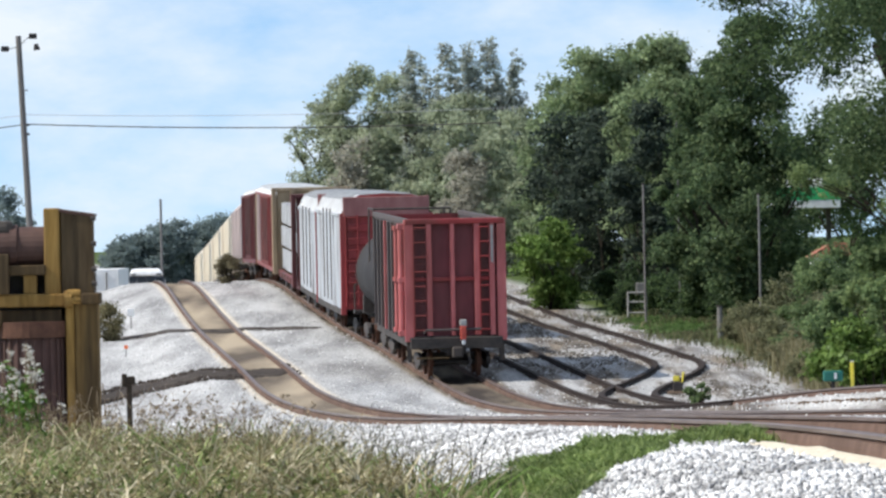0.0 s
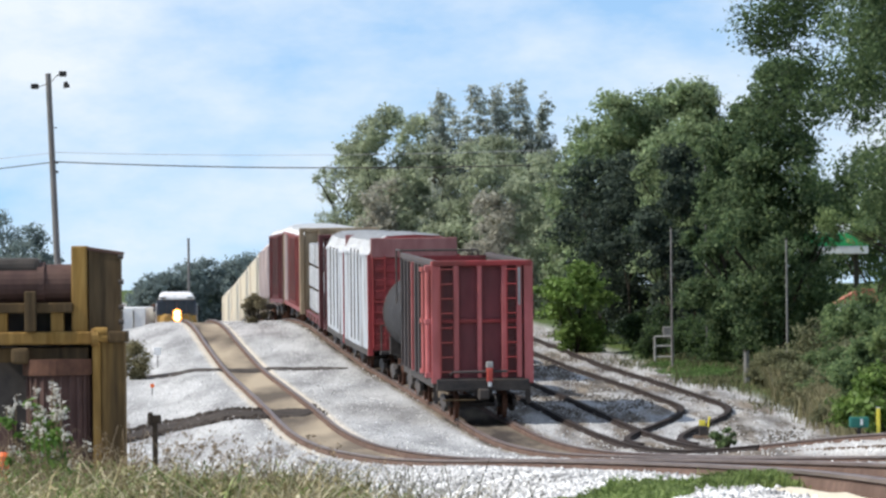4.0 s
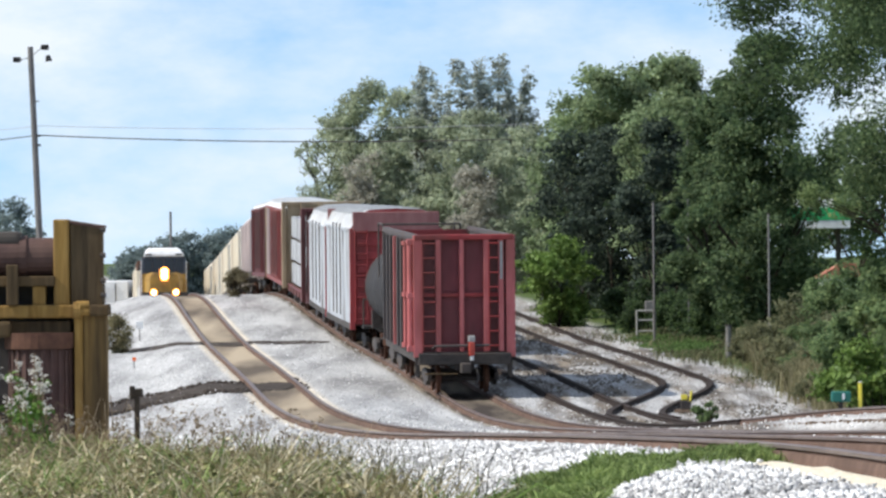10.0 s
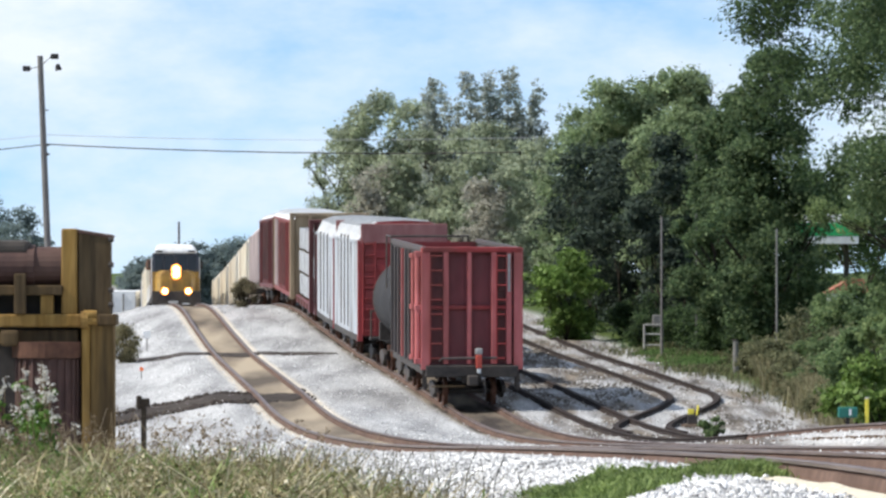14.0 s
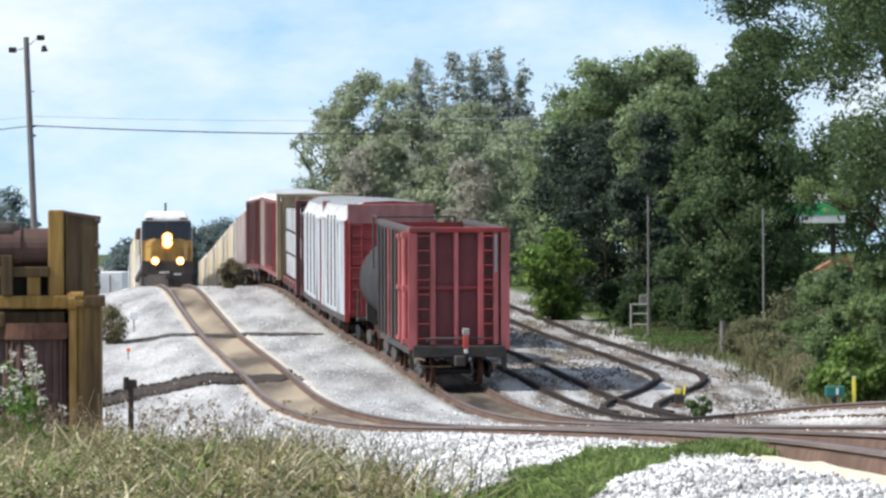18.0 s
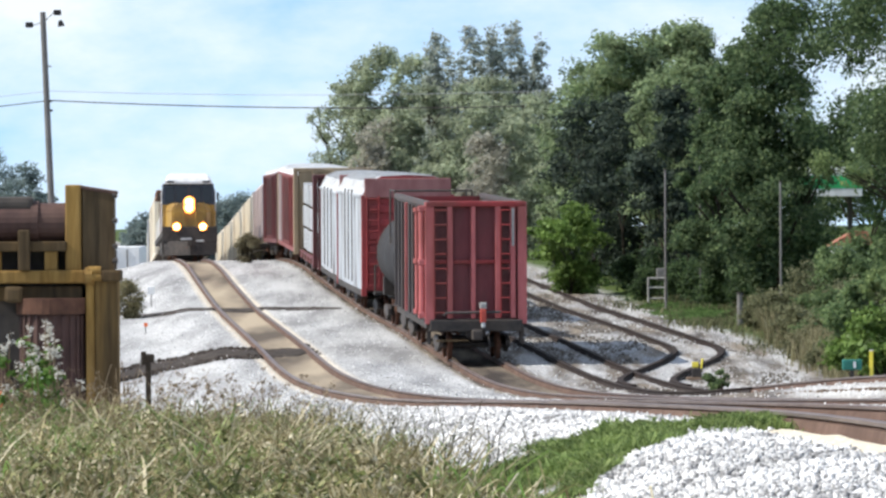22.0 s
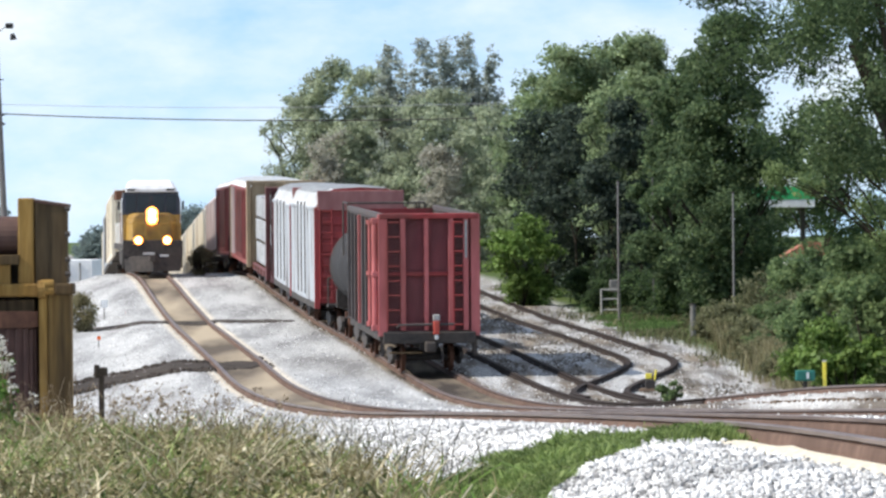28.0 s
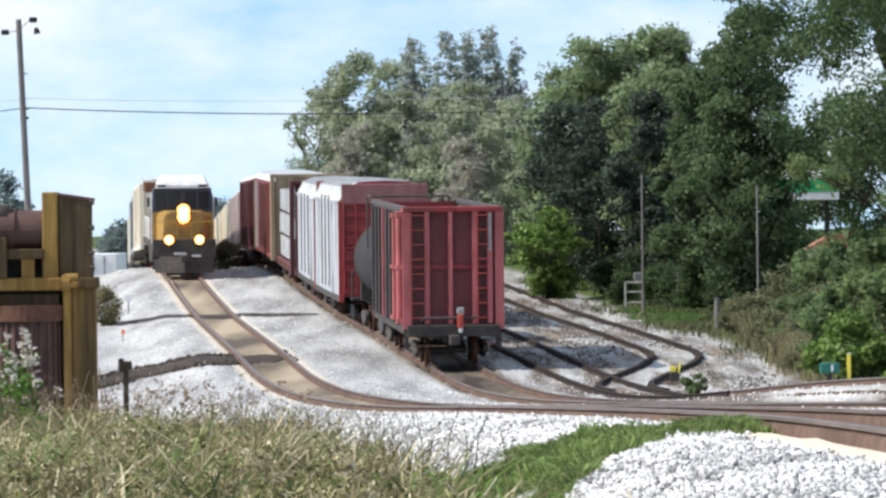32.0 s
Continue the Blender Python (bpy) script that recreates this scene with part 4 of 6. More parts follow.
def boxcar(name, yc, L, H, side, end, roof, label, W=3.15, panels=10, place=None, group="standing freight cars", doors=True, post=None, rise=.42, header=None, pale=0):
    m = place if place is not None else on_track(C2, yc)
    car = empty(name, m, label, "freight car", group)
    h, y0, y1 = W / 2, -L / 2, L / 2
    out = .02 if side is M["white"] else .09
    for s in (-1, 1):
        xa, xb = (s * h - .05, s * h + .05)
        step = (L - .3) / panels
        for i in range(panels):
            ya = y0 + .15 + i * step
            sheet = M["blush"] if i >= panels - pale else side
            door = doors and abs(i - (panels - 1) / 2) < 1.01
            o = .04 * s if door else 0
            p = part("sliding_door" if door else "side_sheet", B((xa + o, xb + o, ya + .03, ya + step - .03, 1.12, H - rise), bevel=.01), sheet, car)
            part("panel_rib", B((min(s * h, s * (h + .05 + out)), max(s * h, s * (h + .05 + out)), ya - .055, ya + .055, 1.1, H - rise + .02), bevel=.015), sheet, p)
            if door:
                part("lock_bar", R(((s * (h + .1), ya + step * .5, 1.3), (s * (h + .1), ya + step * .5, H - .6), .03)), M["dark"], p)
        part("side_sill", B((s * h - .07, s * h + .07, y0, y1, .88, 1.12), bevel=.02), side if side is not M["white"] else M["dark"], car)
        part("eave", B((s * h - .08, s * h + .1, y0, y1, H - rise, H - rise + .12) if s > 0 else (-h - .1, -h + .08, y0, y1, H - rise, H - rise + .12), bevel=.02), side, car)
    for s in (-1, 1):
        ye = y0 if s < 0 else y1
        part("end_wall", B((-h + .05, h - .05, min(ye, ye - s * .08), max(ye, ye - s * .08), 1.1, H - rise)), end, car)
        for i in range(6):
            z = 1.5 + i * (H - 2.4) / 6
            part("end_corrugation", B((-h + .18, h - .18, ye - .07 if s < 0 else ye, ye if s < 0 else ye + .07, z, z + .28), bevel=.03), end, car)
        if header is not None:
            part("end_header", B((-h + .02, h - .02, min(ye, ye + s * .12), max(ye, ye + s * .12), H - .85, H - .12), bevel=.03), header, car, "faded dull red header plate")
        for q in (-1, 1):
            part("corner_post", B((q * h - .1, q * h + .1, ye - .1, ye + .1, .9, H - rise + .12), bevel=.02), post or end, car)
        a = [(-h, H - rise), (h, H - rise), (h - .02, H - rise + .12), (h * .88, H - rise * .3), (h * .6, H - .05), (0, H), (-h * .6, H - .05), (-h * .88, H - rise * .3), (-h + .02, H - rise + .12)]
        part("gable", profile_bm(a, ye - .05, ye + .05), end, car)
        part("end_ladder", R(*[((-h + .1, ye + s * .14, 1.3 + .4 * i), (-h + .55, ye + s * .14, 1.3 + .4 * i), .02) for i in range(9)],
                             ((-h + .1, ye + s * .14, 1.2), (-h + .1, ye + s * .14, 4.6), .02), ((-h + .55, ye + s * .14, 1.2), (-h + .55, ye + s * .14, 4.6), .02)), end, car)
        part("brake_platform", B((-.9, .9, min(ye, ye + s * .35), max(ye, ye + s * .35), 1.25, 1.3)), M["dark"], car)
        coupler(car, ye, s)
        bogie(car, s * (L / 2 - 1.9))
    n = max(6, int(L / 1.3))
    for i in range(n):
        ya, yb = y0 + L * i / n, y0 + L * (i + 1) / n
        a = [(-h - .06, H - rise + .09), (-h * .88, H - rise * .3), (-h * .6, H - .06), (0, H - .02), (h * .6, H - .06), (h * .88, H - rise * .3), (h + .06, H - rise + .09),
             (h * .88, H - rise * .3 - .05), (h * .6, H - .11), (0, H - .07), (-h * .6, H - .11), (-h * .88, H - rise * .3 - .05)]
        part("roof_panel", profile_bm(a, ya + .02, yb - .02), roof, car)
        part("roof_seam", profile_bm([(x, z + .05) for x, z in a], yb - .04, yb + .04), roof, car)
    part("underframe", B((-.35, .35, y0, y1, .7, 1.1), (-h + .1, h - .1, y0 + .1, y1 - .1, 1.04, 1.12)), M["dark"], car)
    return car


def hopper(name, yc, L, H, body, label, W=3.15, place=None, group="standing freight cars", c=None):
    car = empty(name, place if place is not None else on_track(C2, yc), label, "freight car", group)
    h, y0, y1 = W / 2, -L / 2, L / 2
    # rounded side sheets in bays
    sec = []
    for u in np.linspace(0, 1, 9):
        a = math.pi / 2 * u
        sec.append((h - (1 - math.cos(a)) * .9, H - 1.0 + math.sin(a) * .85))
    right = [(h - .25, 1.25), (h - .03, 2.0), (h, 3.0)] + sec
    outer = right + [(-x, z) for x, z in right[::-1]]
    n = max(4, int(L / 1.5))
    for i in range(n):
        ya = y0 + 1.1 + (L - 2.2) * i / n
        yb = y0 + 1.1 + (L - 2.2) * (i + 1) / n
        bm = profile_bm(outer, ya, yb)
        p = part("body_bay", bm, body, car)
        for s in (-1, 1):
            part("side_rib", B((min(s * (h - .06), s * (h + .07)), max(s * (h - .06), s * (h + .07)), ya - .05, ya + .05, 1.3, H - .75), bevel=.015), body, p)
    for i in range(3):
        yy = y0 + L * (i + 1) / 4
        bm = bmesh.new()
        bmesh.ops.create_cone(bm, cap_ends=True, segments=4, radius1=1.5, radius2=.45, depth=1.0,
                              matrix=Matrix.Translation((0, yy, .95)) @ Matrix.Rotation(math.pi, 4, "X") @ Matrix.Rotation(math.pi / 4, 4, "Z"))
        part("discharge_hopper", bm, body, car)
        part("roof_hatch", R(((0, yy, H - .2), (0, yy, H + .02), .45), seg=16), M["grey_roof"], car)
    part("running_board", B((-.85, -.5, y0 + .3, y1 - .3, H - .1, H - .05), (.5, .85, y0 + .3, y1 - .3, H - .1, H - .05)), M["grey_roof"], car)
    for s in (-1, 1):
        ye = y0 if s < 0 else y1
        bm = bmesh.new()
        pts = [(-h + .2, ye - s * 1.1, H - 1.2), (h - .2, ye - s * 1.1, H - 1.2), (h - .2, ye - s * 2.6, 1.3), (-h + .2, ye - s * 2.6, 1.3)]
        a = [bm.verts.new(p) for p in pts]
        b = [bm.verts.new((p[0], p[1] + .05, p[2])) for p in pts]
        bm.faces.new(a)
        bm.faces.new(b[::-1])
        for i in range(4):
            bm.faces.new((a[i], a[(i + 1) % 4], b[(i + 1) % 4], b[i]))
        bmesh.ops.recalc_face_normals(bm, faces=bm.faces)
        part("slope_sheet", bm, body, car)
        for q in (-1, 1):
            part("end_post", B((q * (h - .1) - .08, q * (h - .1) + .08, ye - .08, ye + .08, 1.0, H - .6), bevel=.015), body, car)
        part("end_sill", B((-h, h, ye - .12, ye + .12, .9, 1.2), bevel=.03), M["dark"], car)
        part("end_cross", B((-h + .1, h - .1, ye - .05, ye + .05, H - .75, H - .55), (-h + .1, h - .1, ye - .05, ye + .05, 2.6, 2.75)), body, car)
        coupler(car, ye, s)
        bogie(car, s * (L / 2 - 1.6))
    part("side_sill", B((-h, -h + .12, y0, y1, .95, 1.25), (h - .12, h, y0, y1, .95, 1.25), (-.3, .3, y0, y1, .75, 1.1)), M["dark"], car)
    return car


def bulkhead_flat(y0, y1):
    """A flat car with a tall ribbed bulkhead at each end, loaded with wrapped lumber."""
    L = y1 - y0
    m = on_track(C2, (y0 + y1) / 2)
    car = empty("bulkhead_flat_car", m, "maroon bulkhead flat car loaded with pale wrapped lumber", "freight car", "standing freight cars")
    part("deck", B((-1.55, 1.55, -L / 2, L / 2, .95, 1.16), bevel=.03), M["rust"], car, "rusty load deck")
    part("centre_sill", B((-.3, .3, -L / 2, L / 2, .7, .95)), M["dark"], car)
    for s in (-1, 1):
        ye = s * L / 2
        b = part("bulkhead", B((-1.62, 1.62, min(ye, ye - s * .3), max(ye, ye - s * .3), 1.16, 4.85), bevel=.02), M["maroon"] if s < 0 else M["tan"], car, "steel end bulkhead")
        for x in (-1.76, -.88, 0, .88, 1.76):
            part("bulkhead_rib", B((x - .1, x + .1, min(ye + s * .12, ye - s * .42), max(ye + s * .12, ye - s * .42), .95, 5.0), bevel=.02), M["maroon"] if s < 0 else M["tan"], b)
        part("bulkhead_cap", B((-1.84, 1.84, min(ye + s * .1, ye - s * .4), max(ye + s * .1, ye - s * .4), 4.83, 5.0), bevel=.03), M["maroon"] if s < 0 else M["tan"], b)
        coupler(car, ye, s)
        bogie(car, s * (L / 2 - 1.9))
        part("side_rail", B((s * 1.5 - .1, s * 1.5 + .1, -L / 2, L / 2, .86, 1.18), bevel=.02), M["maroon"], car)
        for i in range(7):
            part("stake_pocket", B((s * 1.6 - .05, s * 1.6 + .05, -L / 2 + 1.5 + i * (L - 3) / 6 - .08, -L / 2 + 1.5 + i * (L - 3) / 6 + .08, .9, 1.14)), M["rust"], car)
    first = None
    step = (L - 1.4) / 4
    for k in range(3):
        for q in range(2):
            for i in range(4):
                z = 1.18 + k * 1.06
                p = m @ pose(-.74 + q * 1.48, -L / 2 + .7 + step * (i + .5), z, 0, 0, .3 * ((i * 7 + k * 3 + q) % 5 - 2))
                if first is None:
                    bm = bmesh.new()
                    box(bm, -.7, .7, -step / 2 + .06, step / 2 - .06, .08, 1.04, bevel=.05)
                    first = new("lumber_bundle")
                    first.matrix_world = p
                    tagged(first, "pale wrapped lumber bundle strapped on a flat car", "lumber", "lumber bundles")
                    part("wrap", bm, M["wrap"], first)
                    for y in (-step * .3, 0, step * .3):
                        part("strap", B((-.715, .715, y - .03, y + .03, .07, 1.05), bevel=.005), M["dark"], first)
                        part("bearer", B((-.7, .7, y + .1, y + .2, 0, .08)), M["timber_grey"], first)
                else:
                    copy_thing(first, p)
    return car


red_gondola()
tank_car(178.6, 12.4)
boxcar("boxcar", 195.6, 16.4, 5.38, M["white"], M["red"], M["roof_pale"], "boxcar with red end and weathered white ribbed sides", W=3.25, panels=7, rise=.85, header=M["red_dull"])
boxcar("boxcar", 211.9, 13.4, 5.2, M["white"], M["maroon"], M["roof_pale"], "weathered white boxcar with rounded pale roof and maroon ends", W=3.1, panels=5, rise=.8)
bulkhead_flat(220.2, 238.4)
boxcar("boxcar", 249.8, 20.2, 4.95, M["maroon_red"], M["tan"], M["paint_white"], "dull red boxcar with tan end, pale panels and white roof", panels=9, rise=.5, pale=2)
boxcar("boxcar", 269.6, 16.6, 4.9, M["maroon"], M["maroon"], M["paint_white"], "dark maroon boxcar with a white roof standing near the crest", panels=7, rise=.5)
hopper("covered_hopper", 287.4, 15.6, 4.8, M["blush"], "faded pinkish-grey covered hopper car in the standing train")
for _y in (304.6, 322.0, 339.4, 356.8):
    hopper("covered_hopper", _y, 16.2, 4.8, M["cream"], "cream covered hopper car in the standing train")


# ---- the coming train ----
def locomotive(m):
    L, W = 22.0, 3.05
    h, y0, y1 = W / 2, -L / 2, L / 2
    lo = empty("locomotive", m, "yellow and dark blue diesel locomotive with lit headlights", "locomotive")
    part("deck", B((-h, h, y0 + .3, y1 - .3, 1.25, 1.55), bevel=.04), M["dark"], lo)
    part("pilot_sheet", B((-h, h, y0 + .2, y0 + .34, .9, 1.75), bevel=.03), M["dark"], lo, "black front pilot sheet")
    bm = bmesh.new()
    v = [bm.verts.new(p) for p in ((-1.45, y0 + .3, .95), (1.45, y0 + .3, .95), (1.4, y0 + .1, .15), (0, y0 - .35, .15), (-1.4, y0 + .1, .15), (0, y0 - .1, .95),
                                   (1.4, y0 + .45, .15), (-1.4, y0 + .45, .15), (1.45, y0 + .5, .95), (-1.45, y0 + .5, .95))]
    for f in ((0, 5, 3, 4), (5, 1, 2, 3), (1, 8, 6, 2), (9, 0, 4, 7), (8, 9, 7, 6), (0, 9, 8, 1), (0, 1, 5), (4, 3, 2, 6, 7)):
        bm.faces.new([v[i] for i in f])
    bmesh.ops.recalc_face_normals(bm, faces=bm.faces)
    part("snow_plow", bm, M["dark"], lo, "black snow plow")
    # nose: tapered short hood
    bm = bmesh.new()
    a = [(-.95, 1.55), (.95, 1.55), (.95, 2.8), (.72, 3.06), (-.72, 3.06), (-.95, 2.8)]
    b = [(-1.3, 1.55), (1.3, 1.55), (1.3, 2.9), (1.0, 3.14), (-1.0, 3.14), (-1.3, 2.9)]
    va = [bm.verts.new((x, y0 + 1.1, z)) for x, z in a]
    vb = [bm.verts.new((x, y0 + 2.6, z)) for x, z in b]
    bm.faces.new(va)
    bm.faces.new(vb[::-1])
    for i in range(6):
        bm.faces.new((va[i], vb[i], vb[(i + 1) % 6], va[(i + 1) % 6]))
    bmesh.ops.recalc_face_normals(bm, faces=bm.faces)
    bmesh.ops.bevel(bm, geom=list(bm.edges), offset=.08, segments=2, affect="EDGES")
    part("nose", bm, M["yellow"], lo, "bright yellow nose")
    part("nose_door", B((-.75, -.2, y0 + 1.06, y0 + 1.1, 1.6, 2.6), bevel=.01), M["yellow"], lo)
    cab = part("cab", profile_bm([(-h + .05, 1.55), (h - .05, 1.55), (h - .05, 3.7), (h - .12, 4.16), (-h + .12, 4.16), (-h + .05, 3.7)],
                                 y0 + 2.6, y0 + 5.0), M["blue"], lo, "dark blue cab")
    part("cab_front_lower", B((-h + .06, h - .06, y0 + 2.54, y0 + 2.6, 1.55, 3.04)), M["yellow"], cab, "yellow lower cab front")
    for x0, x1 in ((-1.30, -.78), (-.68, -.10), (.10, .68), (.78, 1.30)):
        part("windshield", B((x0, x1, y0 + 2.56, y0 + 2.595, 3.16, 4.04), bevel=.005), M["glass"], cab)
    bm = bmesh.new()
    rings = []
    for y, w, z0, z1 in ((y0 + 2.48, 1.36, 4.2, 4.34), (y0 + 2.62, 1.30, 4.2, 4.58), (y0 + 3.0, 1.22, 4.2, 4.74), (y0 + 3.7, 1.18, 4.2, 4.82), (y0 + 5.1, 1.18, 4.2, 4.82)):
        rings.append([bm.verts.new(p) for p in ((-w, y, z0), (w, y, z0), (w - .03, y, z1 - .12), (w - .2, y, z1), (-w + .2, y, z1), (-w + .03, y, z1 - .12))])
    bm.faces.new(rings[0])
    bm.faces.new(rings[-1][::-1])
    for p, q in zip(rings, rings[1:]):
        for i in range(6):
            bm.faces.new((p[i], q[i], q[(i + 1) % 6], p[(i + 1) % 6]))
    bmesh.ops.recalc_face_normals(bm, faces=bm.faces)
    part("cab_roof", bm, M["paint_white"], lo, "white rounded cab roof")
    part("roof_gutter", B((-1.42, 1.42, y0 + 2.5, y0 + 5.1, 4.15, 4.21), bevel=.01), M["dark"], lo)
    for s in (-1, 1):
        part("cab_side", B((s * (h - .02) - .03, s * (h - .02) + .03, y0 + 2.8, y0 + 4.95, 1.55, 3.15), bevel=.01), M["rust"], cab, "brown cab side sheet")
        part("side_window", B((s * (h - .05) - .02, s * (h - .05) + .02, y0 + 3.2, y0 + 4.4, 3.2, 3.8)), M["glass"], cab)
        part("number_board", B((s * 1.0 - .3, s * 1.0 + .3, y0 + 2.44, y0 + 2.5, 4.24, 4.40)), M["paint_white"], lo, "white number board with dark bar")
        part("number_bar", B((s * 1.0 - .2, s * 1.0 + .2, y0 + 2.43, y0 + 2.44, 4.27, 4.37)), M["dark"], lo)
        part("mirror", B((s * (h + .12) - .06, s * (h + .12) + .06, y0 + 3.0, y0 + 3.04, 3.3, 3.75), bevel=.01), M["dark"], lo)
        part("front_handrail", R(((s * 1.42, y0 + .45, 1.55), (s * 1.42, y0 + .45, 2.6), .025), ((s * 1.42, y0 + .45, 2.6), (s * .35, y0 + .45, 2.6), .02),
                                 ((s * .35, y0 + .45, 1.55), (s * .35, y0 + .45, 2.6), .02)), M["yellow"], lo, "yellow front handrail")
        part("grab_iron", B((s * 1.47 - .05, s * 1.47 + .05, y0 + 2.62, y0 + 2.8, 1.4, 3.9), bevel=.02), M["paint_white"], lo, "white cab edge")
        part("handrail", R(((s * 1.42, y0 + 5.4, 2.6), (s * 1.42, y1 - .4, 2.6), .025),
                           *[((s * 1.42, y, 1.55), (s * 1.42, y, 2.6), .02) for y in np.linspace(y0 + 5.4, y1 - .4, 8)]), M["paint_white"], lo)
        st = part("step_well", B((s * 1.2 - .32, s * 1.2 + .32, y0 + .32, y0 + .9, .35, .42), (s * 1.2 - .32, s * 1.2 + .32, y0 + .5, y0 + .95, .68, .74), (s * 1.2 - .32, s * 1.2 + .32, y0 + .85, y0 + .95, .3, 1.3)), M["dark"], lo)
        # ditch light
        dl = part("ditch_light", R(((s * .73, y0 + .05, 1.74), (s * .73, y0 + .35, 1.74), .25), seg=20), M["dark"], lo)
        # glowing ring added behind the lens as its orange glare
        part("reflector", R(((s * .73, y0 + .02, 1.74), (s * .73, y0 + .06, 1.74), .23), seg=20), M["lamp_glare"], dl, "glowing orange ring added as the glare around the lens")
        part("lens", R(((s * .73, y0 - .01, 1.74), (s * .73, y0 + .03, 1.74), .14), seg=20), M["cone_lamp"], dl, "lit ditch light lens")
        part("radiator_wing", B((s * .7, s * 1.52, y1 - 6.0, y1 - 1.0, 3.9, 4.5) if s > 0 else (-1.52, -.7, y1 - 6.0, y1 - 1.0, 3.9, 4.4), bevel=.05), M["rust"], lo)
        part("fuel_tank_side", B((s * 1.0 - .4, s * 1.0 + .4, -2.6, 2.6, .45, 1.2), bevel=.12), M["dark"], lo)
    hd = part("headlight", B((-.36, .36, y0 + .98, y0 + 1.12, 2.6, 3.36), bevel=.05), M["dark"], lo, "twin headlight housing")
    for z in (2.82, 3.14):
        # same added glare ring for each headlight lens
        part("reflector", R(((0, y0 + .95, z), (0, y0 + .99, z), .31), seg=20), M["lamp_glare"], hd, "glowing orange ring added as the glare around the lens")
        part("lens", R(((0, y0 + .92, z), (0, y0 + .96, z), .17), seg=20), M["cone_lamp"], hd, "lit headlight lens")
    part("long_hood", profile_bm([(-.95, 1.55), (.95, 1.55), (.95, 3.9), (.7, 4.25), (-.7, 4.25), (-.95, 3.9)], y0 + 5.0, y1 - .8), M["cream"], lo, "pale long hood")
    part("pilot_step", B((-.5, .1, y0 - .02, y0 + .2, 1.0, 1.12), (.35, .8, y0 - .02, y0 + .2, .9, 1.0), bevel=.02), M["roof_pale"], lo, "pale grey pilot step")
    for i in range(10):
        ya = y0 + 5.6 + i * 1.45
        for s in (-1, 1):
            part("hood_door", B((s * .96 - .02, s * .96 + .02, ya, ya + 1.25, 1.75, 3.6), bevel=.005), M["cream"] if i > 3 else M["rust"], lo)
    part("exhaust_stack", B((-.4, .4, 0, .9, 4.2, 4.6), bevel=.05), M["dark"], lo)
    part("horn", R(((0, y0 + 5.6, 4.3), (0, y0 + 5.6, 4.72), .05), ((-.25, y0 + 5.3, 4.7), (.25, y0 + 5.3, 4.7), .06)), M["dark"], lo)
    coupler(lo, y0 + .2, -1)
    coupler(lo, y1 - .2, 1)
    for y in (y0 + 3.6, y1 - 3.6):
        bogie(lo, y, base=1.5)
    return lo


LOCO = locomotive(on_track(C1, 400))
CARS = [
    boxcar("boxcar", 0, 17.0, 4.6, M["cream"], M["cream"], M["paint_white"], "white-roofed cream boxcar coupled behind the locomotive", place=on_track(C1, 420), group="coming train", panels=9),
    boxcar("boxcar", 0, 17.0, 4.6, M["white"], M["white"], M["grey_roof"], "white boxcar in the coming train", place=on_track(C1, 440), group="coming train", panels=9),
    hopper("covered_hopper", 0, 16.6, 4.8, M["cream"], "cream covered hopper in the coming train", place=on_track(C1, 460), group="coming train"),
]


# ---- plants ----
def leaf_cloud(name, centres, radii, count, size, material, seed, flat=0.8, shell=0.5):
    """Many loose leaves: clumps, twigs inside each clump, leaves round each twig; a leaf is a small bent rhombus."""
    rng = np.random.default_rng(seed)
    centres, radii = np.asarray(centres, float), np.asarray(radii, float)
    twigs = max(4, min(26, count // max(1, len(centres) * 9)))
    n = len(centres) * twigs
    d = rng.normal(size=(n, 3))
    d /= np.linalg.norm(d, axis=1)[:, None]
    ck = np.repeat(np.arange(len(centres)), twigs)
    tp = centres[ck] + d * (radii[ck] * (shell * .6 + (1.15 - shell * .6) * rng.random(n)))[:, None] * np.array([1, 1, flat])
    tr = radii[ck] * rng.uniform(.18, .42, n)
    w = tr ** 2
    k = rng.choice(n, count, p=w / w.sum())
    p = tp[k] + rng.normal(size=(count, 3)) * tr[k][:, None] * np.array([.75, .75, .5])
    out = p - centres[ck[k]]
    out /= np.linalg.norm(out, axis=1)[:, None] + 1e-6
    nn = out * 0.6 + rng.normal(size=(count, 3)) * 0.65 + np.array([0, 0, 0.5])
    nn /= np.linalg.norm(nn, axis=1)[:, None]
    a = np.cross(nn, rng.normal(size=(count, 3)))
    a /= np.linalg.norm(a, axis=1)[:, None]
    b = np.cross(nn, a)
    s = size * rng.uniform(0.5, 1.4, count)[:, None]
    q = np.stack([p - a * s, p + b * s * .55 + nn * s * .15, p + a * s, p - b * s * .55 + nn * s * .15], 1)
    return quads_mesh(name, q, 4, material)


def limbs(bm, a, b, r, depth, rng, ends):
    """A tapered limb that forks; `ends` gathers the tips."""
    mid = (a + b) / 2 + Vector((rng.uniform(-1, 1), rng.uniform(-1, 1), rng.uniform(-.3, .5))) * (b - a).length * .07
    rod(bm, a, mid, r, r * .8, 7)
    rod(bm, mid, b, r * .8, r * .6, 7)
    if depth == 0:
        ends.append(b)
        return
    for _ in range(rng.choice((2, 3))):
        d = (b - a).normalized()
        d = (d + Vector((rng.uniform(-1, 1), rng.uniform(-1, 1), rng.uniform(-.2, .7))) * .75).normalized()
        limbs(bm, b, b + d * (b - a).length * rng.uniform(.55, .8), r * .58, depth - 1, rng, ends)


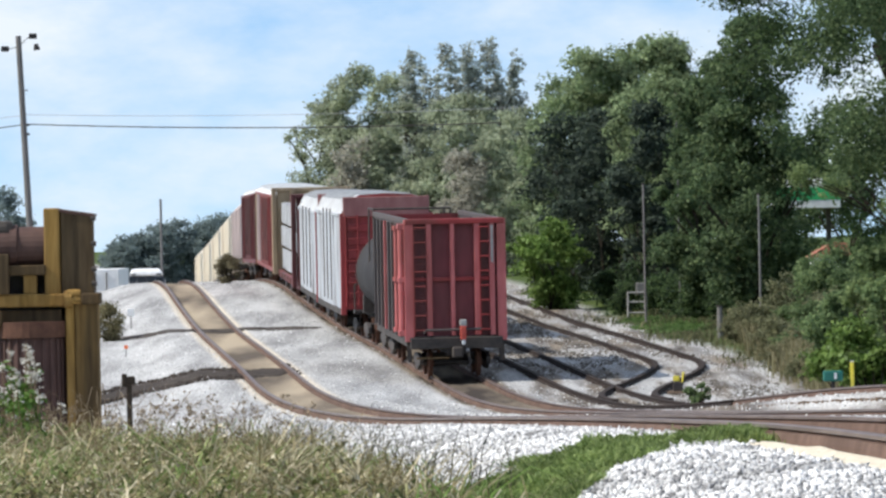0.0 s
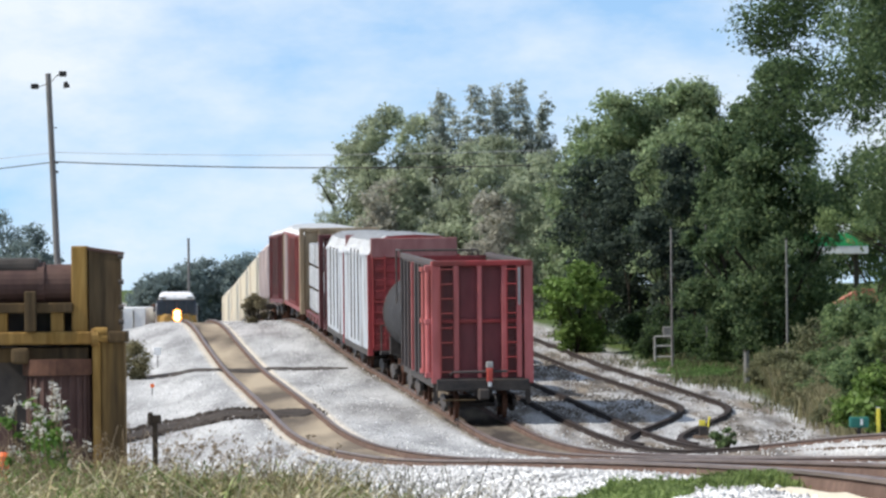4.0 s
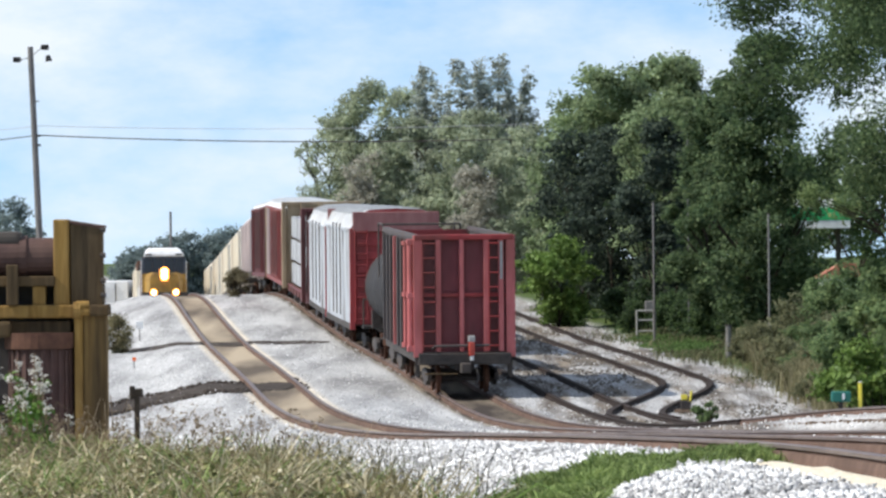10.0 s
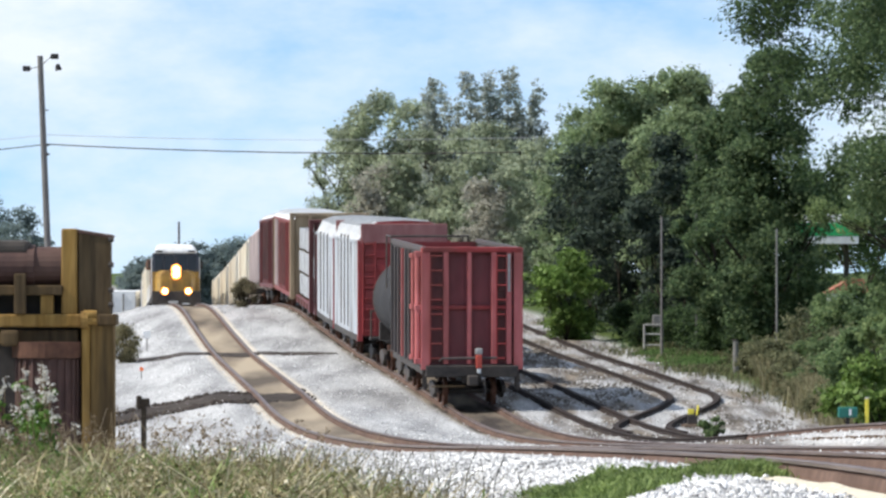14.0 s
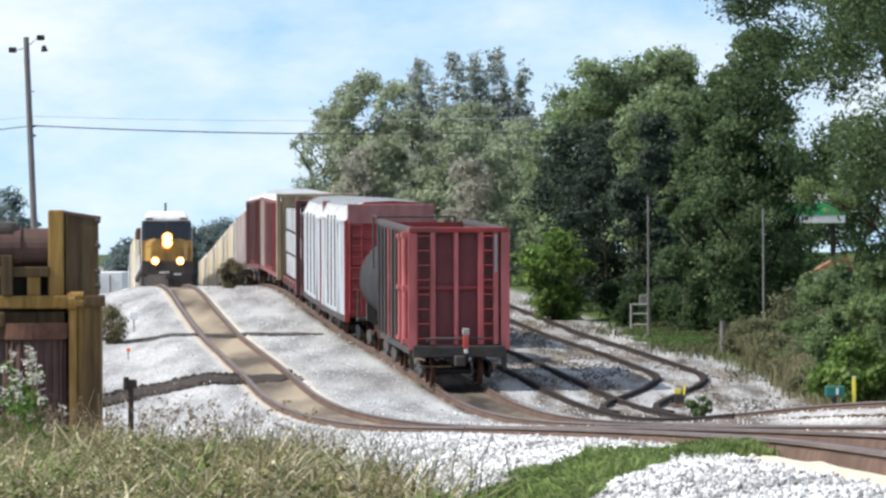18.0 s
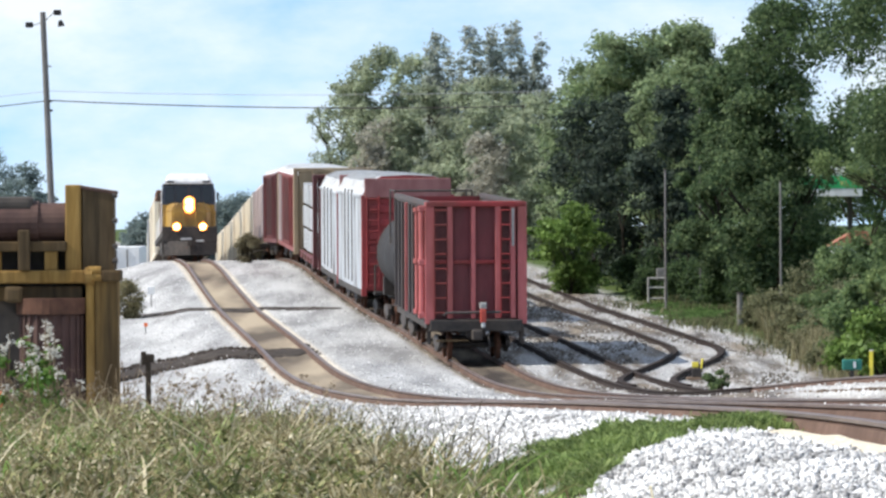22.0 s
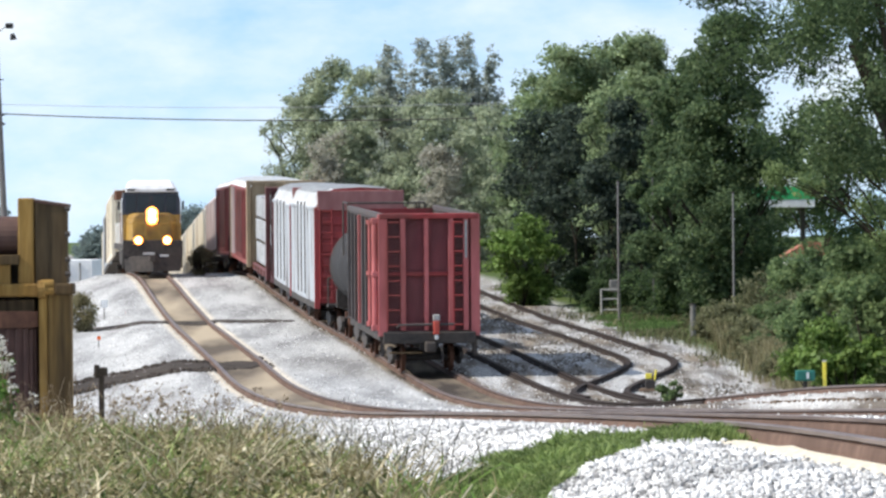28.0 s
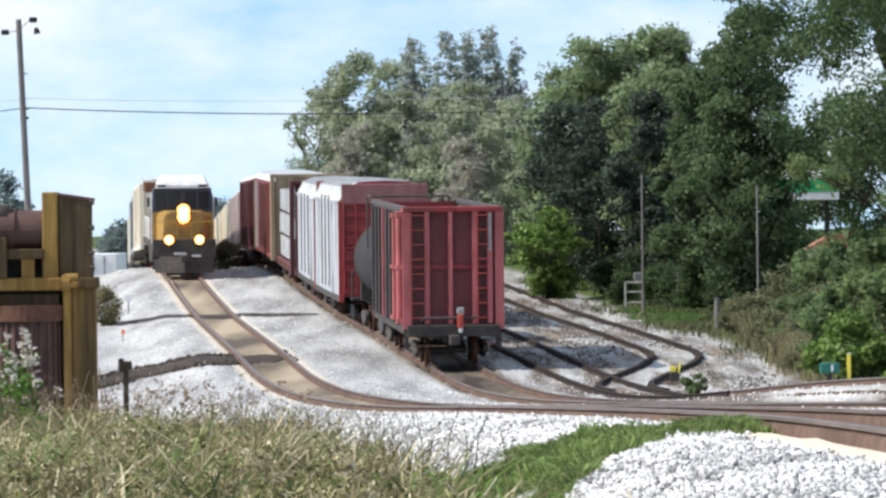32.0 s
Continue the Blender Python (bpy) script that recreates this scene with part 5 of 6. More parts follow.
def tree(x, y, h, radius, material, label, seed, leaves=5000, leaf=0.16, crown_from=0.3, clumps=26, lean=0.0, spread=0.34, name="tree", gaps=0.0, shift=0.0, forks=2, flat=0.8):
    rng = random.Random(seed)
    z = g(x, y) - 0.1
    t = empty(name, Matrix.Translation((x, y, z)), label, "tree")
    bm = bmesh.new()
    ends = []
    fork = Vector((lean * h * .3 + shift * .7, 0, h * crown_from * 1.1))
    rod(bm, (0, 0, 0), fork, h * .022 + .03, h * .016 + .02, 9)
    for i in range(4):
        a = rng.uniform(0, 6.28)
        d = Vector((math.cos(a) * radius * .5 + lean * h * .15, math.sin(a) * radius * .5, h * .33))
        limbs(bm, fork, fork + d * (1 if forks == 2 else .8), h * .006 + .01, forks, rng, ends)
    part("trunk", bm, M["bark"], t)
    cs, rs = [], []
    top = h
    lo = h * crown_from
    for i in range(clumps):
        u = (i + .5) / clumps
        zc = lo + (top - lo) * u
        v = (zc - lo) / (top - lo)
        prof = math.sin(math.pi * min(1, (0.18 + v * .80))) ** 0.6
        a = rng.uniform(0, 6.28)
        rr = radius * prof * math.sqrt(rng.uniform(.15, 1.0)) * .8
        cr = radius * spread * rng.uniform(.65, 1.25) * (0.6 + .4 * prof)
        cs.append((math.cos(a) * rr + lean * zc * .5 + shift, math.sin(a) * rr, min(zc, h - cr * .6)))
        rs.append(cr)
    for e in ends[:int(len(ends) * (1 - gaps))]:
        cs.append(tuple(e))
        rs.append(radius * spread * rng.uniform(.4, .75))
    me = leaf_cloud("crown", cs, rs, int(leaves), leaf * .86, material, seed, flat)
    child("crown", me, t)
    return t


def bush(x, y, h, radius, material, label, seed, leaves=2500, leaf=0.11, name="bush"):
    rng = random.Random(seed)
    z = g(x, y) - 0.05
    t = empty(name, Matrix.Translation((x, y, z)), label, "bush")
    bm = bmesh.new()
    cs, rs = [], []
    for i in range(14):
        a, rr = rng.uniform(0, 6.28), radius * math.sqrt(rng.random()) * .8
        zc = h * rng.uniform(.12, .92) * (1 - .35 * (rr / radius) ** 2)
        p = (math.cos(a) * rr, math.sin(a) * rr, zc)
        rod(bm, (p[0] * .2, p[1] * .2, 0), p, .03, .012, 5)
        cs.append(p)
        rs.append(min(radius, h) * rng.uniform(.24, .42))
    part("woody_base", bm, M["bark"], t)
    child("crown", leaf_cloud("crown", cs, rs, leaves, leaf, material, seed, 0.9, 0.35), t)
    return t


# tree line behind the yard
tree(10.2, 246, 11.9, 3.1, M["leaf_hazed"], "green broadleaf tree with haze put into its lighter leaves", 42, 24000, .135, .3, 44, spread=.28, forks=1)
tree(10.7, 200, 10.4, 2.3, M["leaf_tall"], "tall green broadleaf tree beside the yard", 11, 40000, .105, .05, 62, spread=.27, forks=1)
tree(11.6, 190, 11.9, 2.25, M["leaf_tall"], "tall green tree with sunlit leaves", 12, 44000, .105, .05, 84, spread=.34, forks=1)
tree(9.5, 218, 11.3, 2.9, M["leaf_hazed"], "green broadleaf tree with haze put into its lighter leaves", 13, 26000, .125, .2, 46, spread=.28, forks=1)
tree(7.2, 240, 11.2, 3.4, M["leaf_hazed"], "green broadleaf tree standing in the tree line", 14, 26000, .135, .2, 46, spread=.28, forks=1)
tree(10.6, 226, 8.6, 3.0, M["leaf_dark"], "dense dark green tree at the back", 34, 14000, .13, .03, 36, spread=.28, forks=1)
tree(11.5, 207, 9.4, 2.2, M["leaf_dark"], "dense dark green tree at the back", 36, 16000, .12, .03, 40, spread=.28, forks=1)
tree(7.3, 222, 8.6, 2.6, M["leaf_shaded"], "dense tree over the yard rails with cloud shade in its dark green", 37, 15000, .12, .03, 38, spread=.28, forks=1)
tree(5.7, 226, 8.4, 2.9, M["leaf_shaded"], "dense tree over the yard rails with cloud shade in its dark green", 15, 16000, .12, .03, 36, spread=.28)
tree(8.8, 214, 8.8, 2.2, M["leaf_shaded"], "dense tree over the yard rails with cloud shade in its dark green", 16, 18000, .12, .03, 42, spread=.28, forks=1)
for _i, (_x, _h, _r, _n) in enumerate(((-1.7, 13.2, 1.5, 7000), (.3, 13.5, 1.5, 6500), (1.5, 13.4, 1.6, 7000), (2.8, 13.9, 1.4, 6000), (4.3, 12.8, 1.3, 5000), (-.8, 12.2, 1.8, 6000), (3.4, 11.5, 1.8, 6000))):
    tree(_x, 290 + _i, _h, _r * .72, M["leaf_grey"], "slender grey-green tree with thin upright limbs", 300 + _i, _n, .12, .3, 26, spread=.5, gaps=.6, forks=1, flat=1.9)
tree(-4.6, 296, 12.9, 3.5, M["leaf_olive"], "light olive tree with open spreading limbs", 19, 19000, .13, .25, 44, spread=.3, gaps=.5, forks=1)
tree(-7.3, 298, 11.0, 2.2, M["leaf_olive"], "light olive tree with open spreading limbs", 29, 7000, .12, .36, 22, spread=.38, gaps=.5, forks=1)
tree(-2.9, 294, 12.2, 2.7, M["leaf_olive"], "light olive tree with open spreading limbs", 38, 13000, .13, .25, 36, spread=.3, gaps=.5, forks=1)
tree(5.9, 246, 10.2, 2.8, M["leaf_hazed"], "green broadleaf tree standing in the tree line", 39, 13000, .13, .1, 36, spread=.28, forks=1)
tree(1.2, 282, 10.4, 3.9, M["leaf_olive"], "olive green rounded tree behind the freight cars", 20, 24000, .13, .05, 44, spread=.28, forks=1)
tree(3.8, 268, 8.8, 2.9, M["leaf_olive"], "olive green rounded tree behind the freight cars", 21, 16000, .13, .05, 38, spread=.28, forks=1)
tree(-2.6, 284, 10.0, 3.0, M["leaf_olive"], "olive green rounded tree behind the freight cars", 33, 14000, .13, .05, 36, spread=.28, forks=1)
tree(-4.6, 284, 8.0, 2.6, M["leaf_twig"], "grey-brown half-bare shrubby tree", 22, 11000, .13, .05, 30, spread=.3, forks=1)
tree(1.0, 268, 6.8, 2.8, M["leaf_twig"], "grey-brown half-bare shrubby tree", 30, 12000, .12, .05, 32, spread=.28, forks=1)
tree(-6.6, 300, 6.8, 2.0, M["leaf_bright"], "small light green tree behind the cars", 23, 6000, .13, .1, 20)
tree(4.5, 217, 4.0, 1.55, M["leaf_bright"], "bright green young tree beside the rails", 24, 11000, .10, .02, 34)
tree(20.6, 300, 8.4, 2.2, M["leaf_mid"], "green tree among the far woods", 40, 12000, .13, .05, 30)
tree(22.6, 285, 9.6, 3.6, M["leaf_dark"], "dark green tree among the far woods", 25, 9000, .16, .05, 26)
tree(24.6, 292, 9.0, 3.0, M["leaf_dark"], "dark green tree among the far woods", 27, 9000, .13, .05, 26)
tree(13.2, 112, 13.0, 3.0, M["leaf_tall"], "large broadleaf tree with overhanging branches", 26, 46000, .062, .40, 48, spread=.27, shift=-2.6)
tree(13.6, 118, 12.6, 2.4, M["leaf_dark"], "broadleaf tree with branches over the gravel", 31, 30000, .062, .62, 40, spread=.3, shift=-4.8)
tree(13.2, 124, 8.4, 1.7, M["leaf_yellow"], "leafy tree standing behind the bushes", 35, 24000, .06, .1, 34, spread=.3, shift=-1.2)
BRUSH = ((10.7, 178, 1.3, 1.0), (11.1, 170, 1.6, 1.1), (11.1, 163, 1.5, 1.0), (11.4, 157, 1.7, 1.0), (11.9, 152, 1.6, 1.0), (12.2, 166, 2.2, 1.3), (11.6, 184, 1.2, 1.1), (11.1, 149, 1.3, .9), (10.8, 158, 1.1, .8), (10.9, 166, 1.1, .9), (12.4, 178, 2.4, 1.4), (12.9, 160, 2.6, 1.5))
# hedge and shrubs along the yard's edge
for _i, (_x, _y, _h, _r, _m) in enumerate(((10.0, 118, 2.1, 1.1, "leaf_bright"), (10.9, 120, 5.2, 1.3, "leaf_mid"), (11.9, 118, 6.4, 1.5, "leaf_yellow"), (11.2, 128, 3.8, 1.3, "leaf_yellow"),
                                           (10.7, 136, 2.6, 1.1, "leaf_bright"), (11.9, 148, 2.9, 1.4, "leaf_mid"), (11.6, 160, 2.4, 1.5, "leaf_mid"), (12.8, 170, 3.0, 1.7, "leaf_mid"),
                                           (9.4, 208, 1.4, 1.4, "leaf_dark"), (11.5, 196, 1.5, 1.5, "leaf_dark"), (14.0, 180, 2.6, 1.6, "leaf_mid"), (13.2, 172, 4.0, 1.5, "leaf_mid"), (7.6, 218, 1.8, 1.5, "leaf_dark"),
                                           (12.6, 134, 4.6, 1.5, "leaf_yellow"), (9.0, 222, 2.4, 1.6, "leaf_dark"), (10.4, 203, 2.2, 1.7, "leaf_dark"), (12.8, 198, 2.4, 1.8, "leaf_dark"), (8.2, 210, 2.2, 1.5, "leaf_dark"), (13.4, 186, 1.9, 1.4, "leaf_dark"), (6.0, 236, 2.4, 1.8, "leaf_mid"))):
    bush(_x, _y, _h, _r, M[_m], "leafy green bush at the edge of the gravel", 60 + _i, 8000, .075)
for _i, (_x, _y, _h, _r) in enumerate(BRUSH):
    bush(_x, _y, _h, _r, M["leaf_brush"], "brownish-green brush growing over the gravel's edge", 110 + _i, 7000, .06)
bush(-11.3, 263, 1.5, 0.85, M["brush"], "brown dry brush between the tracks", 80, 7000, .045)
bush(-13.5, 205, 1.7, 1.0, M["hay"], "brown-green scrubby shrub beside the gravel", 81, 7000, .045)
bush(6.3, 128, .75, .35, M["leaf_mid"], "small green weed clump in the gravel", 82, 900, .05)
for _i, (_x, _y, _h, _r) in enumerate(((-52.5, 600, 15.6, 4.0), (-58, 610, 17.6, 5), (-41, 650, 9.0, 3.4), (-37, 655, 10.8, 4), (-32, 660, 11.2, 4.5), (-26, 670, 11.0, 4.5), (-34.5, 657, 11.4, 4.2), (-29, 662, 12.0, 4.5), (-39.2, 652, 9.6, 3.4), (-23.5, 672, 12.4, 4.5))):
    tree(_x, _y, _h, _r, M["leaf_far_haze"], "distant tree with bluish haze put into its leaf colour", 90 + _i, 9000, .25, .03, 36, spread=.38)


# ---- poles and wires ----
def utility_pole():
    x, y = -21.93, 270.0
    z = g(x, y) - .2
    p = empty("utility_pole", Matrix.Translation((x, y, z)), "weathered wooden utility pole with two lamps on top", "utility pole")
    part("shaft", R(((0, 0, 0), (-.55, 0, EYE + 11.15 - z), .19, .15), seg=12), M["pole"], p)
    t = EYE + 11.0 - z
    for s, dz in ((-1, -.55), (1, .1)):
        arm = part("lamp_arm", R(((-.52, 0, t - .4), (-.52 + s * .55, 0, t + dz), .02)), M["dark"], p)
        part("flood_lamp", B((-.52 + s * .75 - .2, -.52 + s * .75 + .2, -.2, .2, t + dz - .12, t + dz + .16), bevel=.05), M["tank"], arm)
    part("lamp_hood", R(((.38, 0, t - .3), (.44, 0, t - .62), .1, .19), seg=12), M["tank"], p, "small hooded lamp")
    part("side_pin", R(((-.45, 0, t - 2.75), (-.1, 0, t - 2.75), .03)), M["dark"], p)
    for dz in (4.6, 5.1):
        part("bracket", B((-.5, -.05, -.08, .08, t - dz - .06, t - dz + .06)), M["dark"], p)
    return p


utility_pole()


def wire(a, b, sag, r, label, mat="dark"):
    """One sagging cable: a thin tube of shared rings."""
    a, b = Vector(a), Vector(b)
    n, k = 30, 6
    vs, fs = [], []
    for i in range(n + 1):
        p = a.lerp(b, i / n) - Vector((0, 0, sag * 4 * (i / n) * (1 - i / n)))
        vs += [(p.x, p.y + r * math.cos(j / k * 6.2832), p.z + r * math.sin(j / k * 6.2832)) for j in range(k)]
    for i in range(n):
        for j in range(k):
            fs.append((i * k + j, i * k + (j + 1) % k, (i + 1) * k + (j + 1) % k, (i + 1) * k + j))
    fs += [tuple(range(k)), tuple(range(n * k, n * k + k))]
    tagged(new("overhead_wire", mesh_of("overhead_wire", vs, fs, M[mat])), label, "cable", "overhead wires")


wire((-22.4, 270, EYE + 6.45), (9.0, 268, EYE + 6.1), .35, .035, "dark overhead cable crossing the tracks")
wire((-22.4, 270, EYE + 6.95), (9.0, 268, EYE + 6.9), .3, .016, "thin grey overhead wire crossing the tracks", "grey_roof")
wire((-22.4, 270, EYE + 6.9), (-40, 272, EYE + 5.9), .2, .016, "thin grey overhead wire crossing the tracks", "grey_roof")
wire((-22.4, 270, EYE + 6.4), (-40, 272, EYE + 5.2), .2, .03, "dark overhead cable crossing the tracks")


def plain_pole(name, x, y, top, r, mat, label):
    z = g(x, y) - .1
    t = empty(name, Matrix.Translation((x, y, z)), label, "pole")
    part("shaft", R(((0, 0, 0), (0, 0, EYE + top - z), r, r * .8), seg=10), mat, t)
    part("cap", R(((0, 0, EYE + top - z), (0, 0, EYE + top - z + .04), r * 1.1), seg=10), M["dark"], t)


plain_pole("pole", 11.2, 180, 1.25, .045, M["worn_post"], "thin grey wooden pole before the trees")
plain_pole("pole", 7.9, 200, 1.9, .05, M["pole"], "thin pale pole among the trees")
plain_pole("pole", -30.6, 548, 4.6, .16, M["pole"], "distant utility pole on the skyline")
plain_pole("post", 9.9, 183, -2.75, .12, M["worn_post"], "short grey concrete post in the grass")


# ---- signals, markers and small yard things ----
def yard_frame():
    x, y = 7.75, 205.0
    z = g(x, y)
    t = empty("equipment_rack", Matrix.Translation((x, y, z)), "white-painted steel frame beside the yard track", "frame")
    for s in (-.36, .36):
        part("leg", R(((s, 0, 0), (s, 0, 1.12), .042)), M["concrete"], t)
    for zz in (.28, .72, 1.1):
        part("crossbar", R(((-.36, 0, zz), (.36, 0, zz), .036)), M["concrete"], t)
    part("equipment_box", B((-.02, .32, .1, .4, 1.0, 1.5), bevel=.04), M["worn_post"], t)
    part("side_panel", B((.3, .42, .05, .35, .1, .95), bevel=.02), M["concrete"], t)


yard_frame()


def switch_stand(x, y):
    z = g(x, y)
    t = empty("switch_stand", Matrix.Translation((x, y, z)), "low switch stand with a yellow target", "switch stand")
    part("base_plate", B((-.3, .3, -.2, .2, .0, .08), bevel=.01), M["tie"], t)
    part("body", B((-.14, .14, -.12, .12, .08, .34), bevel=.03), M["dark"], t)
    part("target", B((-.14, .05, -.03, .0, .36, .52), bevel=.02), M["marker"], t, "yellow target plate")
    part("lever", R(((.1, 0, .15), (.17, -.02, .62), .03)), M["marker"], t)


switch_stand(6.65, 146)


def markers():
    x, y = 8.4, 105.0
    t = empty("marker_post", Matrix.Translation((x, y, g(x, y))), "yellow marker post in the grass", "post")
    part("shaft", B((-.04, .04, -.02, .02, 0, .82), bevel=.01), M["marker"], t)
    part("cap", B((-.04, .04, -.025, .025, .82, .84)), M["paint_white"], t)
    x = 8.0
    t = empty("signal_case", Matrix.Translation((x, y, g(x, y))), "small teal equipment case on a stub", "box")
    part("case", B((-.2, .2, -.12, .12, .42, .64), bevel=.03), M["teal"], t)
    part("stub", B((-.04, .04, -.04, .04, 0, .44)), M["dark"], t)
    part("plate", B((.02, .07, -.13, -.12, .47, .6)), M["paint_white"], t)


markers()


def canopy():
    y = 262.0
    x = 18.7
    z = g(x, y)
    t = empty("station_canopy", Matrix.Translation((x, y, z)), "green and white flat canopy behind the trees", "canopy")
    base = EYE + 1.15 - z
    part("white_fascia", B((-1.6, 1.6, -3, 3, base + .95, base + 1.4), bevel=.02), M["paint_white"], t)
    part("green_fascia", B((-1.62, 1.62, -3.02, 3.02, base + .3, base + .95), bevel=.02), M["green"], t, "green fascia band")
    part("lower_fascia", B((-1.6, 1.6, -3, 3, base - .1, base + .3), bevel=.02), M["paint_white"], t)
    for s in (-1.2, 1.2):
        part("column", B((s - .12, s + .12, -.12, .12, 0, base)), M["dark"], t)
    u = empty("shed", Matrix.Translation((19.3, 255, g(19.3, 255))), "low shed with an orange roof behind the bushes", "shed")
    bz = EYE - 1.0 - g(19.3, 255)
    part("wall", B((-.9, .9, -1, 1, 0, bz - .4)), M["paint_white"], u)
    part("roof", profile_bm([(-1.1, bz - .45), (1.1, bz - .45), (.9, bz + .25), (.2, bz + .3)], -1.1, 1.1), M["brick"], u, "orange sheet roof")


canopy()


def equipment_wagon():
    """Old work wagon: ochre bulkhead post, beam, pipe load and a ribbed drum."""
    x, y = -5.0, 70.0
    z = g(x, y)
    t = empty("work_wagon", Matrix.Translation((x, y, z)), "ochre and rust coloured work wagon with pipes and a ribbed drum", "wagon")
    e = EYE - z
    top, mid = e + .50, e - .78

    # one post: shaded face painted grey-brown, sunlit left side painted ochre
    part("bulkhead_post", profile_bm([(-.28, mid), (.15, mid), (.15, top - .12), (-.28, top - .05)], -.16, .2), M["timber_grey"], t, "upper post with its shaded side put into the grey-brown")
    part("post_facing", B((-.52, -.3, -.2, .22, mid, top), bevel=.025), M["timber"], t, "ochre board with the post's sunlit side put into its colour")
    bm = bmesh.new()
    box(bm, -.31, .19, -.18, .22, top - .10, top - .05, bevel=.015, turn=Matrix.Rotation(radians(9), 4, "Y"))
    part("post_cap", bm, M["oxide"], t, "rusty slanting cap")
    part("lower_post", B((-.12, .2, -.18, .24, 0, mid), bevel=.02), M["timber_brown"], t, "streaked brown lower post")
    part("top_tank", B((-2.3, -.96, -.1, .3, e + .13, e + .34), bevel=.08), M["dark"], t, "dark rounded tank above the pipe")
    for q in (.0, .09):
        part("beam_knob", R(((-.2, -.34, mid + .1 - q), (-.02, -.34, mid + .1 - q), .055), seg=12), M["timber"], t)
    # the lower post's sunlit edge, given by colour as well
    part("lower_post_facing", B((-.24, -.125, -.2, .24, 0, mid), bevel=.015), M["timber"], t, "ochre edge board coloured as the lower post's sunlit side")
    part("tie_strap", B((-.02, .24, -.22, .28, mid - .06, mid + .1), bevel=.03), M["timber_grey"], t)
    part("cross_beam", B((-1.9, -.18, -.26, -.02, mid - .08, mid + .1), bevel=.03), M["timber"], t, "ochre cross beam")
    part("beam_end", R(((-.24, -.3, mid + .02), (-.14, -.3, mid + .02), .12), seg=14), M["timber"], t)
    part("lower_beam", B((-1.9, -.3, -.1, .1, mid - .32, mid - .12), bevel=.02), M["timber_grey"], t)
    part("pipe", R(((-2.3, .1, e - .02), (-.5, .1, e - .02), .27), seg=24), M["oxide"], t, "maroon steel pipe")
    part("pipe_collar", R(((-1.0, .1, e - .02), (-.9, .1, e - .02), .3), seg=24), M["oxide"], t)
    part("shelf", B((-1.9, -.5, -.25, .3, e - .42, e - .28), bevel=.02), M["timber_grey"], t)
    for q in (-1.5, -.72):
        part("short_post", B((q - .09, q + .09, -.2, .0, mid, e - .4), bevel=.02), M["timber"], t)
    part("back_board", B((-1.9, -.1, .25, .32, 0, mid), (-1.9, -.4, .25, .32, mid, e - .3)), M["dark"], t)
    part("stake", B((-1.16, -1.0, -.34, -.24, mid + .1, e - .12), bevel=.02), M["timber_grey"], t, "dark wooden stake")
    drum = part("drum", R(((-.72, 0, .05), (-.72, 0, e - 1.28), .42), seg=28), M["oxide"], t, "maroon ribbed drum")
    for i in range(22):
        a = i / 22 * 2 * math.pi
        part("rib", R(((-.72 + .43 * math.cos(a), .43 * math.sin(a), .08), (-.72 + .43 * math.cos(a), .43 * math.sin(a), e - 1.3), .028), seg=6), M["oxide"], drum)
    part("drum_lid", R(((-.72, 0, e - 1.28), (-.72, 0, e - 1.06), .5), seg=32), M["rust"], drum, "rusty lid")
    for q, zz in ((-1.65, .35), (-1.65, .9)):
        part("crate", B((q - .32, q + .32, -.3, .2, zz - .2, zz + .22), bevel=.03), M["oxide"], t)
    part("lamp_box", B((-1.35, -1.1, -.34, -.2, mid - .34, mid - .12), bevel=.05), M["timber_grey"], t)
    for zz in (e + .35, e + .0, e - .35, e - .55):
        part("bolt", R(((.13, -.17, zz), (.2, -.17, zz), .035), seg=8), M["dark"], t)


equipment_wagon()


def small_markers():
    x, y = -13.3, 214.0
    t = empty("marker_post", Matrix.Translation((x, y, g(x, y))), "small white marker sign on a thin post beside the main line", "post")
    part("shaft", R(((0, 0, 0), (0, 0, .75), .025)), M["pole"], t)
    part("plate", B((-.15, .15, -.03, -.01, .52, .84), bevel=.01), M["paint_white"], t, "white sign plate")
    x, y = -11.9, 188.0
    t = empty("marker_flag", Matrix.Translation((x, y, g(x, y))), "small red-orange flag marker in the gravel", "flag")
    part("shaft", R(((0, 0, 0), (0, 0, .45), .015)), M["dark"], t)
    part("plate", B((-.06, .08, -.02, 0, .3, .43), bevel=.01), M["orange"], t)
    x, y = -4.71, 75.0
    t = empty("post", Matrix.Translation((x, y, g(x, y))), "broken brown timber stub post beside the weeds", "post")
    part("shaft", B((-.04, .04, -.045, .045, 0, 1.16), bevel=.015), M["bark"], t)
    part("top_block", B((-.11, -.03, -.05, .05, 1.1, 1.3), (-.04, .09, -.05, .05, 1.14, 1.26), bevel=.025), M["bark"], t, "splintered forked top")


small_markers()
plain_pole("pole", 9.5, 205, 5.6, .03, M["pole"], "thin pale pole rising out of the trees")


def orange_post():
    x, y = -4.85, 52.0
    t = empty("marker_post", Matrix.Translation((x, y, g(x, y))), "orange plastic marker post in the weeds", "post")
    hgt = EYE - 1.78 - g(x, y)
    part("shaft", R(((0, 0, 0), (.03, 0, hgt), .09, .085), seg=14), M["orange"], t)
    part("cap", R(((.03, 0, hgt), (.03, 0, hgt + .04), .085, .05), seg=14), M["orange"], t)


orange_post()


